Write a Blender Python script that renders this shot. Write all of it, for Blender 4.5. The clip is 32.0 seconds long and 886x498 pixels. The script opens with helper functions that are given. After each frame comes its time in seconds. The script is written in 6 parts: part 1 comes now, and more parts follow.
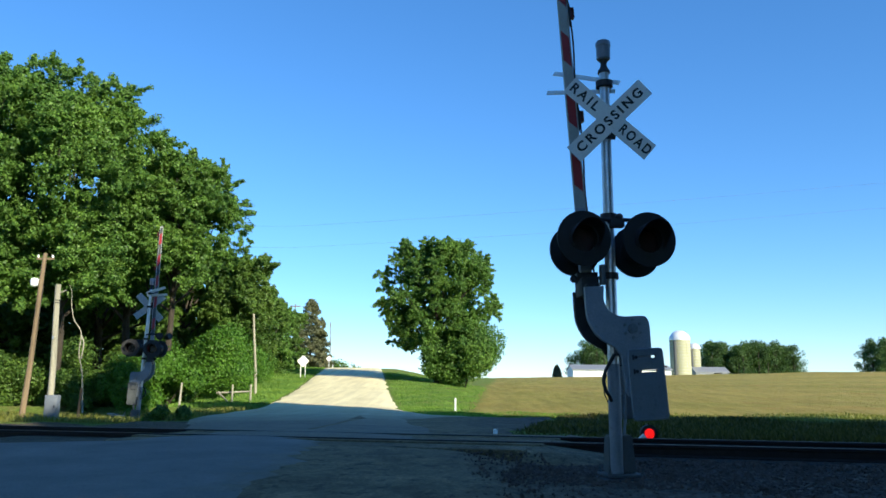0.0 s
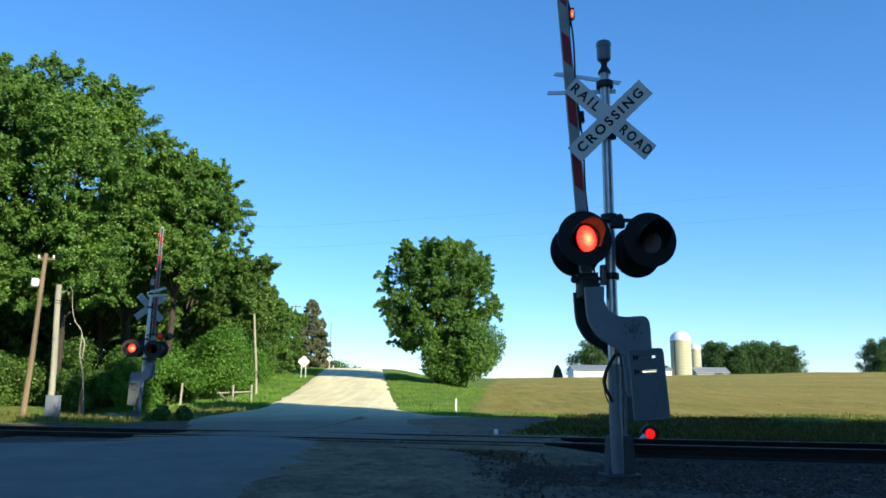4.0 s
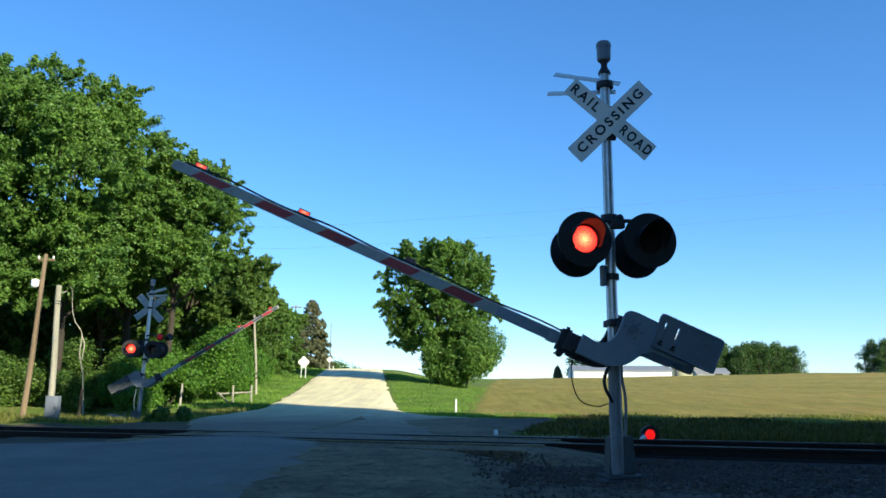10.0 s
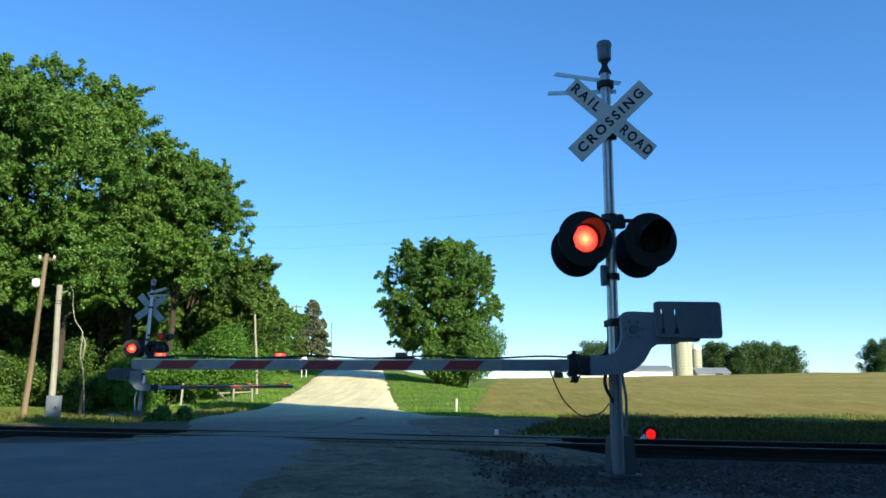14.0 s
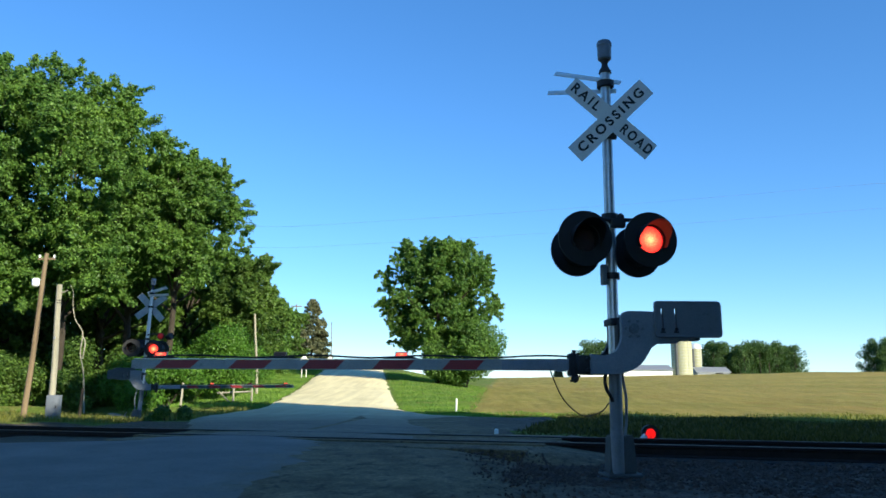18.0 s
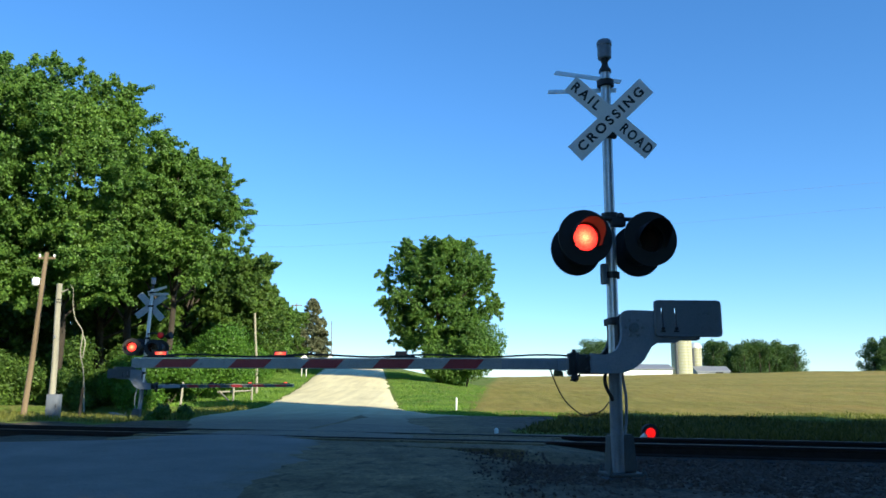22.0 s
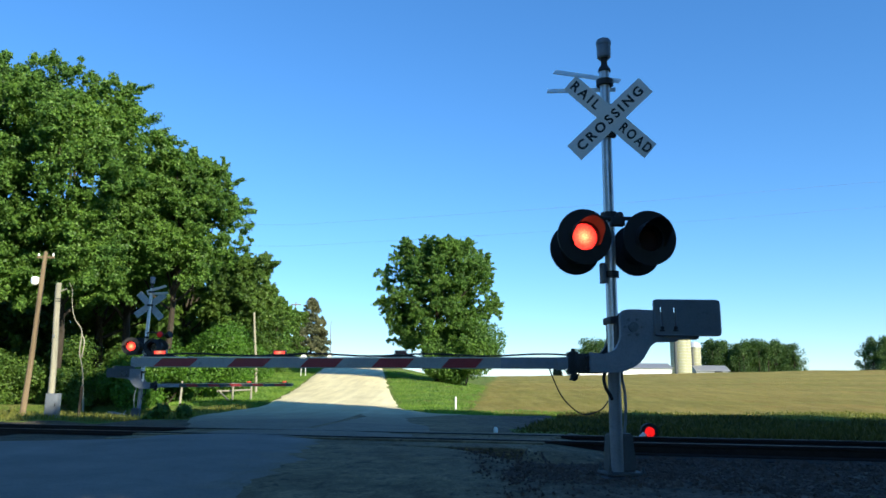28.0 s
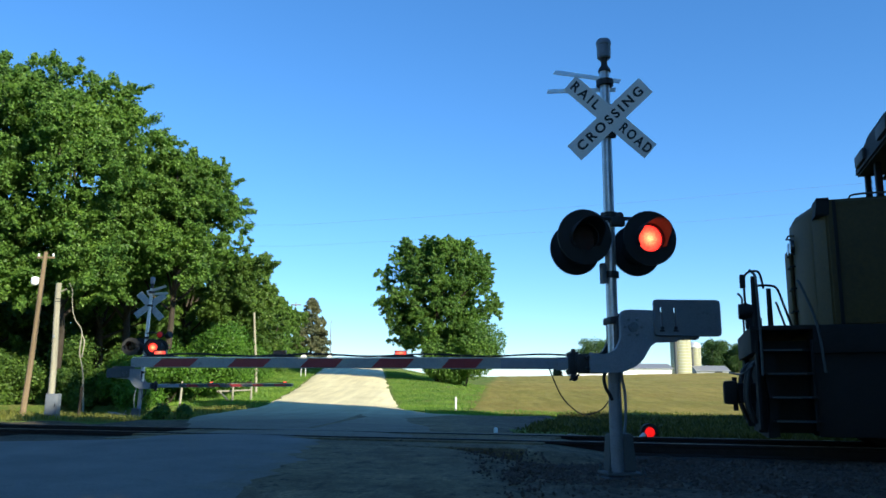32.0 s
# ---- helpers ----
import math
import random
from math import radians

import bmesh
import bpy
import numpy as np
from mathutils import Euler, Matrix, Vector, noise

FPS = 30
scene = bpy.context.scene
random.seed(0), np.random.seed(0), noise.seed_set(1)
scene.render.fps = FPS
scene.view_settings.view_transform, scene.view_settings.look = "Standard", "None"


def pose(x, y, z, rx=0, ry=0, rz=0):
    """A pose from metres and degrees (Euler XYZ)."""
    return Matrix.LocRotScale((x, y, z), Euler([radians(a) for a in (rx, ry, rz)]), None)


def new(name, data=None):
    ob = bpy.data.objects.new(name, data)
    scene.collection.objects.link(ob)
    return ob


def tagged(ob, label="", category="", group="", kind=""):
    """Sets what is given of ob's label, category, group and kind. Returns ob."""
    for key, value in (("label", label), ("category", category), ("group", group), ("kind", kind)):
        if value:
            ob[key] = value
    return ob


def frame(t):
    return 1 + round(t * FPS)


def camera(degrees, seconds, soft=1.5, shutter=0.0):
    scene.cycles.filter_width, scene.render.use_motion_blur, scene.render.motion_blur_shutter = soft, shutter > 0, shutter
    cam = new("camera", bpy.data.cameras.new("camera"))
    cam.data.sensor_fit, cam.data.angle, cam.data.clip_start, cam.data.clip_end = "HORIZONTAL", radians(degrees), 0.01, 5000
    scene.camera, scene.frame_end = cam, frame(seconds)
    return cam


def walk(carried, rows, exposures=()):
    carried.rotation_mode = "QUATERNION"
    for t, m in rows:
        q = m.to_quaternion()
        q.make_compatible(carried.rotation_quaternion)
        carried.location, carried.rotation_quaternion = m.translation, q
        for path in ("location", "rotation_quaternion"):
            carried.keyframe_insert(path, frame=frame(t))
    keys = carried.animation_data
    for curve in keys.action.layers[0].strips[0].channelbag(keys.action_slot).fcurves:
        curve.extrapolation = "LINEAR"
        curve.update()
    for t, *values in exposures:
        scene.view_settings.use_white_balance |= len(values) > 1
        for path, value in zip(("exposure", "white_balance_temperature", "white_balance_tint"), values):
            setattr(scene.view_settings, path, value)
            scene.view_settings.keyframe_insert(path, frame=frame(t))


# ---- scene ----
EYE_Z = 0.886
TILT = 10.19
LEAN = 0.26


def view(up, side):
    """The camera's pose, swayed by small angles in degrees."""
    return pose(0, 0, EYE_Z, 0, 0, side) @ pose(0, 0, 0, 90 + TILT + up, 0, 0) @ pose(0, 0, 0, 0, 0, LEAN)


cam = camera(58.2, 32.0, 1.6)
SWAY = [(0, 0, 0), (0.5, -1.2, 0.3), (1, -1, 1), (2, 0.2, 1), (3, 1.4, 1), (3.5, 0.4, 1), (5.5, 1.6, 1), (6, 0.9, 1), (6.5, 0.6, 1),
        (7, 1.5, 1), (8, 1.5, 1), (9, 0.6, 1), (10, 1.6, 1), (10.5, 3, 1.3), (11, 2.8, 2), (11.5, 1.5, 2), (13, 1.5, 2), (14.5, 0.9, 2),
        (16.5, 1.4, 2), (18, 0.1, 2), (19, 0, 2), (20, 1.5, 2), (20.5, 1.2, 2), (21, -1.3, 2), (23, -1.3, 2), (23.5, 0.1, 1.8),
        (24, -1.4, 1), (25, -2, 1), (25.5, -1.6, 1), (27.5, -2.6, 0.7), (28, -2.7, 0.7), (29, -1.5, 0.8), (30, -2.6, 0.7), (32, -2.3, 0.8)]
walk(cam, [(t, view(u * 0.0407, s * 0.0407)) for t, u, s in SWAY], exposures=[(0, 0.95, 6000, 7), (32, 0.95, 6000, 7)])

# ---- light ----
SUN_AZ = radians(138)      # clockwise from the way the camera looks
SUN_EL = radians(24)
world = bpy.data.worlds.new("sky")
scene.world = world
world.use_nodes = True
sky = world.node_tree.nodes.new("ShaderNodeTexSky")
sky.sky_type = "NISHITA"
sky.sun_disc = False
sky.sun_elevation, sky.sun_rotation = SUN_EL, SUN_AZ
sky.altitude = 450
sky.air_density, sky.dust_density, sky.ozone_density = 1.0, 0.0, 6.0
deep = world.node_tree.nodes.new("ShaderNodeHueSaturation")
deep.inputs["Hue"].default_value = 0.503
deep.inputs["Saturation"].default_value = 1.16
soft = world.node_tree.nodes.new("ShaderNodeGamma")
soft.inputs["Gamma"].default_value = 0.86
world.node_tree.links.new(sky.outputs[0], soft.inputs["Color"])
world.node_tree.links.new(soft.outputs[0], deep.inputs["Color"])
world.node_tree.links.new(deep.outputs[0], world.node_tree.nodes["Background"].inputs[0])
world.node_tree.nodes["Background"].inputs[1].default_value = 0.136
sun = new("sun", bpy.data.lights.new("sun", "SUN"))
sun.data.energy, sun.data.angle, sun.data.color = 5.0, radians(0.53), (1.0, 0.87, 0.62)
SUN_DIR = Vector((math.sin(SUN_AZ) * math.cos(SUN_EL), math.cos(SUN_AZ) * math.cos(SUN_EL), math.sin(SUN_EL)))
sun.rotation_mode = "QUATERNION"
sun.rotation_quaternion = SUN_DIR.to_track_quat("Z", "Y")
sun.location = SUN_DIR * 200


# ---- materials ----
def nodes_of(name):
    m = bpy.data.materials.new(name)
    m.use_nodes = True
    t = m.node_tree
    return m, t, t.nodes["Principled BSDF"]


def ramp(t, source, stops):
    r = t.nodes.new("ShaderNodeValToRGB")
    els = r.color_ramp.elements
    while len(els) < len(stops):
        els.new(0.5)
    for e, (p, c) in zip(els, stops):
        e.position, e.color = p, (*c, 1)
    t.links.new(source, r.inputs[0])
    return r.outputs[0]


def noise_tex(t, scale, detail=4, rough=0.6, space="Object", stretch=None):
    co = t.nodes.new("ShaderNodeTexCoord").outputs[space]
    if stretch:
        mp = t.nodes.new("ShaderNodeMapping")
        mp.inputs["Scale"].default_value = stretch
        t.links.new(co, mp.inputs[0])
        co = mp.outputs[0]
    n = t.nodes.new("ShaderNodeTexNoise")
    n.inputs["Scale"].default_value, n.inputs["Detail"].default_value, n.inputs["Roughness"].default_value = scale, detail, rough
    t.links.new(co, n.inputs["Vector"])
    return n.outputs[0]


def mixed(t, a, b, fac, mode="MIX"):
    m = t.nodes.new("ShaderNodeMix")
    m.data_type, m.blend_type = "RGBA", mode
    for sock, v in ((m.inputs[0], fac), (m.inputs[6], a), (m.inputs[7], b)):
        if isinstance(v, (int, float)):
            sock.default_value = v
        elif isinstance(v, tuple):
            sock.default_value = (*v, 1)
        else:
            t.links.new(v, sock)
    return m.outputs[2]


def bumped(t, bsdf, height, strength, distance=0.02):
    b = t.nodes.new("ShaderNodeBump")
    b.inputs["Strength"].default_value, b.inputs["Distance"].default_value = strength, distance
    t.links.new(height, b.inputs["Height"])
    t.links.new(b.outputs[0], bsdf.inputs["Normal"])


def surface(name, dark, light, scale=8, rough=0.7, metal=0.0, bump=0.15, grain=60, wear=None, vary=0.0, dist=0.01, stretch=None):
    """A weathered surface: two colours mottled at a coarse and a fine scale."""
    m, t, p = nodes_of(name)
    coarse, fine = noise_tex(t, scale, 5, 0.65, stretch=stretch), noise_tex(t, grain, 3, 0.7, stretch=stretch)
    c = ramp(t, coarse, [(0.3, dark), (0.7, light)])
    c = mixed(t, c, ramp(t, fine, [(0.3, tuple(v * 0.7 for v in dark)), (0.7, tuple(min(1, v * 1.2) for v in light))]), 0.35)
    if wear:
        c = mixed(t, c, wear, ramp(t, noise_tex(t, scale * 2.3, 6, 0.75), [(0.58, (0, 0, 0)), (0.7, (1, 1, 1))]))
    if vary:
        info = t.nodes.new("ShaderNodeObjectInfo")
        c = mixed(t, c, ramp(t, info.outputs["Random"], [(0, (1 - vary,) * 3), (1, (1 + vary,) * 3)]), 1.0, "MULTIPLY")
    t.links.new(c, p.inputs["Base Color"])
    p.inputs["Roughness"].default_value, p.inputs["Metallic"].default_value = rough, metal
    if bump:
        bumped(t, p, fine, bump, dist)
    return m


def leaf_material(name, dark, light, thin=0.35):
    m, t, p = nodes_of(name)
    geo = t.nodes.new("ShaderNodeNewGeometry")
    per = ramp(t, geo.outputs["Random Per Island"], [(0, dark), (0.55, tuple((a + b) / 2 for a, b in zip(dark, light))), (1, light)])
    broad = ramp(t, noise_tex(t, 0.45, 2, 0.5), [(0.35, (0.75, 0.8, 0.8)), (0.65, (1.2, 1.12, 0.95))])
    c = mixed(t, per, broad, 1.0, "MULTIPLY")
    t.links.new(c, p.inputs["Base Color"])
    p.inputs["Roughness"].default_value = 0.5
    p.inputs["Specular IOR Level"].default_value = 0.3
    tr = t.nodes.new("ShaderNodeBsdfTranslucent")
    t.links.new(mixed(t, c, (1.1, 1.25, 0.5), 1.0, "MULTIPLY"), tr.inputs[0])
    mx = t.nodes.new("ShaderNodeMixShader")
    mx.inputs[0].default_value = thin
    t.links.new(p.outputs[0], mx.inputs[1])
    t.links.new(tr.outputs[0], mx.inputs[2])
    t.links.new(mx.outputs[0], t.nodes["Material Output"].inputs["Surface"])
    return m


def glow(name, core, edge, strength, radius):
    """A lit red lens: hot in the middle, deep red towards its rim."""
    m, t, p = nodes_of(name)
    co = t.nodes.new("ShaderNodeTexCoord").outputs["Object"]
    ln = t.nodes.new("ShaderNodeVectorMath")
    ln.operation = "LENGTH"
    flat = t.nodes.new("ShaderNodeVectorMath")
    flat.operation, flat.inputs[1].default_value = "MULTIPLY", (1, 0, 1)
    t.links.new(co, flat.inputs[0])
    t.links.new(flat.outputs[0], ln.inputs[0])
    mul = t.nodes.new("ShaderNodeMath")
    mul.operation = "MULTIPLY"
    mul.inputs[1].default_value = 1 / radius
    t.links.new(ln.outputs["Value"], mul.inputs[0])
    vor = t.nodes.new("ShaderNodeTexVoronoi")
    vor.inputs["Scale"].default_value = 55
    t.links.new(co, vor.inputs["Vector"])
    c = ramp(t, mul.outputs[0], [(0.0, core), (0.3, tuple(a * 0.4 + b * 0.6 for a, b in zip(core, edge))), (0.62, tuple(a * 0.1 + b * 0.9 for a, b in zip(core, edge))), (1.0, edge)])
    c = mixed(t, c, ramp(t, vor.outputs["Distance"], [(0.1, (1.25, 1.25, 1.25)), (0.6, (0.55, 0.55, 0.55))]), 1.0, "MULTIPLY")
    t.links.new(c, p.inputs["Emission Color"])
    p.inputs["Emission Strength"].default_value = strength
    p.inputs["Base Color"].default_value = (0.15, 0.005, 0.004, 1)
    return m


M_LEAF = leaf_material("maple_leaf", (0.052, 0.12, 0.024), (0.165, 0.3, 0.06))
M_FAR = leaf_material("far_leaf", (0.032, 0.075, 0.022), (0.095, 0.165, 0.05))
M_LEAF2 = leaf_material("oak_leaf", (0.045, 0.1, 0.02), (0.135, 0.23, 0.045))
M_BUSH = leaf_material("bush_leaf", (0.048, 0.125, 0.013), (0.125, 0.265, 0.034))
M_NEEDLE = leaf_material("needle", (0.07, 0.085, 0.045), (0.15, 0.155, 0.085), 0.25)
M_LAWN = leaf_material("short_grass", (0.1, 0.205, 0.03), (0.215, 0.35, 0.07), 0.42)
M_DRYGRASS = leaf_material("dry_grass", (0.1, 0.13, 0.025), (0.24, 0.24, 0.07), 0.4)
M_CROP = leaf_material("crop_leaf", (0.17, 0.19, 0.05), (0.3, 0.28, 0.1), 0.4)
M_GRASS = leaf_material("grass_blade", (0.05, 0.05, 0.014), (0.13, 0.118, 0.038), 0.4)
M_BARK = surface("bark", (0.02, 0.016, 0.012), (0.07, 0.055, 0.04), 5, 0.95, 0, 0.9, 26, dist=0.05, stretch=(1, 1, 0.25))
M_POLE = surface("weathered_pole", (0.075, 0.052, 0.03), (0.25, 0.185, 0.11), 4, 0.9, 0, 0.5, 40, dist=0.01, stretch=(3, 3, 0.15))
M_POLE_PALE = surface("pale_pole", (0.15, 0.145, 0.11), (0.4, 0.38, 0.29), 4, 0.9, 0, 0.5, 40, dist=0.01, stretch=(3, 3, 0.15))


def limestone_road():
    """Pale crushed limestone, darkened grey near the crossing to deepen the shade there."""
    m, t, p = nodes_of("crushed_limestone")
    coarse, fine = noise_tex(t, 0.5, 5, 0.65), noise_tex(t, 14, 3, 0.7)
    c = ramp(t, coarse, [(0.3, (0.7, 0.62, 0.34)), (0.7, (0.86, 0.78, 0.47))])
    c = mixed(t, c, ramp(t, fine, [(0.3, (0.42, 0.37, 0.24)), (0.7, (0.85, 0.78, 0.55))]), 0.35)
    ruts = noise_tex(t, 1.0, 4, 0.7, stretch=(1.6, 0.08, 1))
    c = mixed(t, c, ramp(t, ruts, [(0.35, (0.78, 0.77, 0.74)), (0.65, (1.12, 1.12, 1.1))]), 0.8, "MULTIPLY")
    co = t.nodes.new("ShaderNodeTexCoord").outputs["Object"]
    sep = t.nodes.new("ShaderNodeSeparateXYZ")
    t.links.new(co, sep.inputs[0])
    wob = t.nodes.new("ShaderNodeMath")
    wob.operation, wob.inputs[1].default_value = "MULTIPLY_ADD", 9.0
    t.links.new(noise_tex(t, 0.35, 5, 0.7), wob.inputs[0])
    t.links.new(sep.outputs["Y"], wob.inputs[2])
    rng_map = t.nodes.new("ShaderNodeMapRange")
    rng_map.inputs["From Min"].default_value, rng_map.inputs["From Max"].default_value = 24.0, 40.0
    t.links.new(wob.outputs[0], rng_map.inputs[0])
    # mottled grey blended in by distance, shade put into the road's colour
    shade_tone = mixed(t, ramp(t, noise_tex(t, 1.1, 5, 0.75), [(0.32, (0.1, 0.085, 0.058)), (0.68, (0.235, 0.2, 0.14))]), ramp(t, fine, [(0.3, (0.06, 0.052, 0.036)), (0.7, (0.32, 0.28, 0.2))]), 0.45)
    t.links.new(mixed(t, shade_tone, c, rng_map.outputs[0]), p.inputs["Base Color"])
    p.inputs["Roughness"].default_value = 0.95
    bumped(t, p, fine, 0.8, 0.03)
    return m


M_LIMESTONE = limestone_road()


def worn_asphalt():
    """Old grey asphalt, patched and stained, strewn with gravel towards its broken side."""
    m, t, p = nodes_of("old_asphalt")
    broad, mid, fine = noise_tex(t, 0.8, 5, 0.65), noise_tex(t, 3.5, 5, 0.75), noise_tex(t, 45, 3, 0.7)
    c = ramp(t, broad, [(0.3, (0.125, 0.118, 0.1)), (0.7, (0.2, 0.188, 0.16))])
    c = mixed(t, c, ramp(t, fine, [(0.3, (0.6, 0.6, 0.6)), (0.7, (1.3, 1.3, 1.3))]), 0.6, "MULTIPLY")
    c = mixed(t, c, (0.1, 0.092, 0.076), ramp(t, mid, [(0.58, (0, 0, 0)), (0.72, (0.8, 0.8, 0.8))]))
    sep = t.nodes.new("ShaderNodeSeparateXYZ")
    t.links.new(t.nodes.new("ShaderNodeTexCoord").outputs["Object"], sep.inputs[0])
    wob = t.nodes.new("ShaderNodeMath")
    wob.operation, wob.inputs[1].default_value = "MULTIPLY_ADD", 3.5
    t.links.new(noise_tex(t, 1.1, 6, 0.8), wob.inputs[0])
    t.links.new(sep.outputs["X"], wob.inputs[2])
    over = t.nodes.new("ShaderNodeMapRange")
    over.inputs["From Min"].default_value, over.inputs["From Max"].default_value = -0.7, 0.5
    t.links.new(wob.outputs[0], over.inputs[0])
    grit = mixed(t, ramp(t, mid, [(0.3, (0.085, 0.066, 0.036)), (0.7, (0.22, 0.18, 0.1))]), ramp(t, fine, [(0.32, (0.5, 0.5, 0.5)), (0.75, (1.8, 1.75, 1.7))]), 0.7, "MULTIPLY")
    t.links.new(mixed(t, c, grit, over.outputs[0]), p.inputs["Base Color"])
    p.inputs["Roughness"].default_value = 0.85
    bumped(t, p, fine, 0.5, 0.01)
    return m


M_ASPHALT = worn_asphalt()


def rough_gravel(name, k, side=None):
    """Packed gravel with worn patches, pits and single pale pebbles; a darker brown beyond a wavering line if side is
    given.
    """
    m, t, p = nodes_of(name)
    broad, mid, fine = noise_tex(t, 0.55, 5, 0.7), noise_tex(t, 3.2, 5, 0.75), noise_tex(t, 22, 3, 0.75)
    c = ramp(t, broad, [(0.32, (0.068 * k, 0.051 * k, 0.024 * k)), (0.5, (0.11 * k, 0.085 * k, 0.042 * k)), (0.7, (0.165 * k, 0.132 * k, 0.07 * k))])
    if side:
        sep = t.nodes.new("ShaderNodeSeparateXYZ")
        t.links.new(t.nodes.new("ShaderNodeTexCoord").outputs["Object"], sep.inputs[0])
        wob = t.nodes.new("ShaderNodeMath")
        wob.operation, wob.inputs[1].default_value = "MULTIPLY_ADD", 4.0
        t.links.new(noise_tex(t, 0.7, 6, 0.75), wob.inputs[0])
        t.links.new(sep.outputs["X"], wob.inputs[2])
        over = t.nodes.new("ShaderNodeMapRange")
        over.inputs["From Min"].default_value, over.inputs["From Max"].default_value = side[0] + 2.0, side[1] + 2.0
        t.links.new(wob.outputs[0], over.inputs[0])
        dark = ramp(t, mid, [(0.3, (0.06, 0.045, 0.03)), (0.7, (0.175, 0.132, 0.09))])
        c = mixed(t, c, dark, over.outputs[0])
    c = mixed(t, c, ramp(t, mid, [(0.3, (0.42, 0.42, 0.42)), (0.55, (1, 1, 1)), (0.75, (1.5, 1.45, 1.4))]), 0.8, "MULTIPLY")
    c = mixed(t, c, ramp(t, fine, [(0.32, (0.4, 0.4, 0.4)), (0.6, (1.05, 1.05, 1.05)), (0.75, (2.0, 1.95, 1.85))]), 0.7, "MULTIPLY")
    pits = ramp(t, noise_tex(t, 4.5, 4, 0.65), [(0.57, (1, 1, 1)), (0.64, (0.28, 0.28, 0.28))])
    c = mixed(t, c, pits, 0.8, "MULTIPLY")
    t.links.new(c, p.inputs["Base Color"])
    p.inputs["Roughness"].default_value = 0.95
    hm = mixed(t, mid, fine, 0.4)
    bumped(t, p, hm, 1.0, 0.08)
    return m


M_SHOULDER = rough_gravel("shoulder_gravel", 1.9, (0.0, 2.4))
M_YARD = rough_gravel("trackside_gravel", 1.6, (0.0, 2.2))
M_DARK_GRAVEL = rough_gravel("dark_track_gravel", 0.85)
M_STONE = surface("ballast_stone", (0.042, 0.031, 0.024), (0.125, 0.092, 0.072), 7, 0.95, 0, 0.4, 60)
M_BED = surface("dark_ballast", (0.016, 0.013, 0.01), (0.05, 0.039, 0.031), 7, 0.95, 0, 0.8, 30, dist=0.04)
M_RAIL = surface("rail_steel", (0.012, 0.009, 0.008), (0.028, 0.02, 0.017), 9, 0.9, 0.0, 0.3, 60)
M_RAILTOP = surface("polished_railhead", (0.1, 0.09, 0.085), (0.17, 0.155, 0.145), 3, 0.5, 1.0, 0.05, 60)
M_TIE = surface("creosoted_tie", (0.016, 0.013, 0.011), (0.045, 0.036, 0.03), 6, 0.95, 0, 0.6, 40, vary=0.25)
M_GALV = surface("galvanized_steel", (0.42, 0.44, 0.46), (0.6, 0.62, 0.64), 9, 0.38, 0.75, 0.08, 50)
M_ALU = surface("grey_cast_aluminium", (0.2, 0.23, 0.27), (0.28, 0.32, 0.37), 4, 0.55, 0.2, 0.15, 70, wear=(0.2, 0.22, 0.25))
M_BAREBACK = surface("bare_sheet_back", (0.3, 0.31, 0.3), (0.46, 0.46, 0.43), 7, 0.5, 0.2, 0.1, 40, wear=(0.2, 0.2, 0.18))
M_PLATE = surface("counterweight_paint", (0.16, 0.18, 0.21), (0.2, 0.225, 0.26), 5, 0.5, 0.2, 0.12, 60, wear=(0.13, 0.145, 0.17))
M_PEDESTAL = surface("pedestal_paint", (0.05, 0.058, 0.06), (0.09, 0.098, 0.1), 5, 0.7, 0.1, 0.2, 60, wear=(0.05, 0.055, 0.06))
M_BLACK = surface("black_paint", (0.008, 0.008, 0.009), (0.016, 0.016, 0.017), 6, 0.6, 0, 0.1, 60)
M_DARKMETAL = surface("dark_steel", (0.02, 0.021, 0.024), (0.045, 0.046, 0.05), 8, 0.6, 0.4, 0.2, 60)
M_RUBBER = surface("cable_rubber", (0.012, 0.012, 0.012), (0.022, 0.022, 0.022), 9, 0.7, 0, 0.1, 60)
M_WHITE = surface("reflective_white", (0.8, 0.81, 0.77), (0.88, 0.89, 0.85), 4, 0.45, 0, 0.05, 70, wear=(0.66, 0.67, 0.67))
M_ARMWHITE = surface("dull_arm_white", (0.28, 0.3, 0.29), (0.4, 0.42, 0.4), 4, 0.55, 0, 0.05, 70, wear=(0.22, 0.24, 0.22))
M_RED = surface("reflective_red", (0.26, 0.02, 0.025), (0.36, 0.03, 0.035), 5, 0.5, 0, 0.05, 70, wear=(0.22, 0.02, 0.025))
M_LETTER = surface("black_lettering", (0.01, 0.01, 0.01), (0.02, 0.02, 0.02), 9, 0.6, 0, 0.05, 60)
M_DARKRED = surface("unlit_red_lens", (0.05, 0.004, 0.004), (0.08, 0.008, 0.006), 20, 0.3, 0, 0.1, 90)
M_LENSBACK = surface("unlit_lens_glass", (0.012, 0.004, 0.004), (0.035, 0.007, 0.006), 25, 0.25, 0, 0.2, 90)
M_SIGNAL_LIT = glow("lit_signal_lens", (1.0, 0.48, 0.17), (1.0, 0.02, 0.016), 1.9, 0.15)
M_ARM_LIT = glow("lit_arm_lamp", (1.0, 0.3, 0.14), (1.0, 0.03, 0.025), 1.25, 0.08)
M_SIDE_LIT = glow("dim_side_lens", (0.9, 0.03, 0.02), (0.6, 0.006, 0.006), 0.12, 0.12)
M_MARKER_LIT = glow("lit_marker_lens", (1.0, 0.06, 0.03), (0.8, 0.008, 0.006), 0.9, 0.12)
M_SILO = surface("silo_staves", (0.34, 0.33, 0.2), (0.44, 0.43, 0.28), 1.2, 0.85, 0, 0.2, 9)
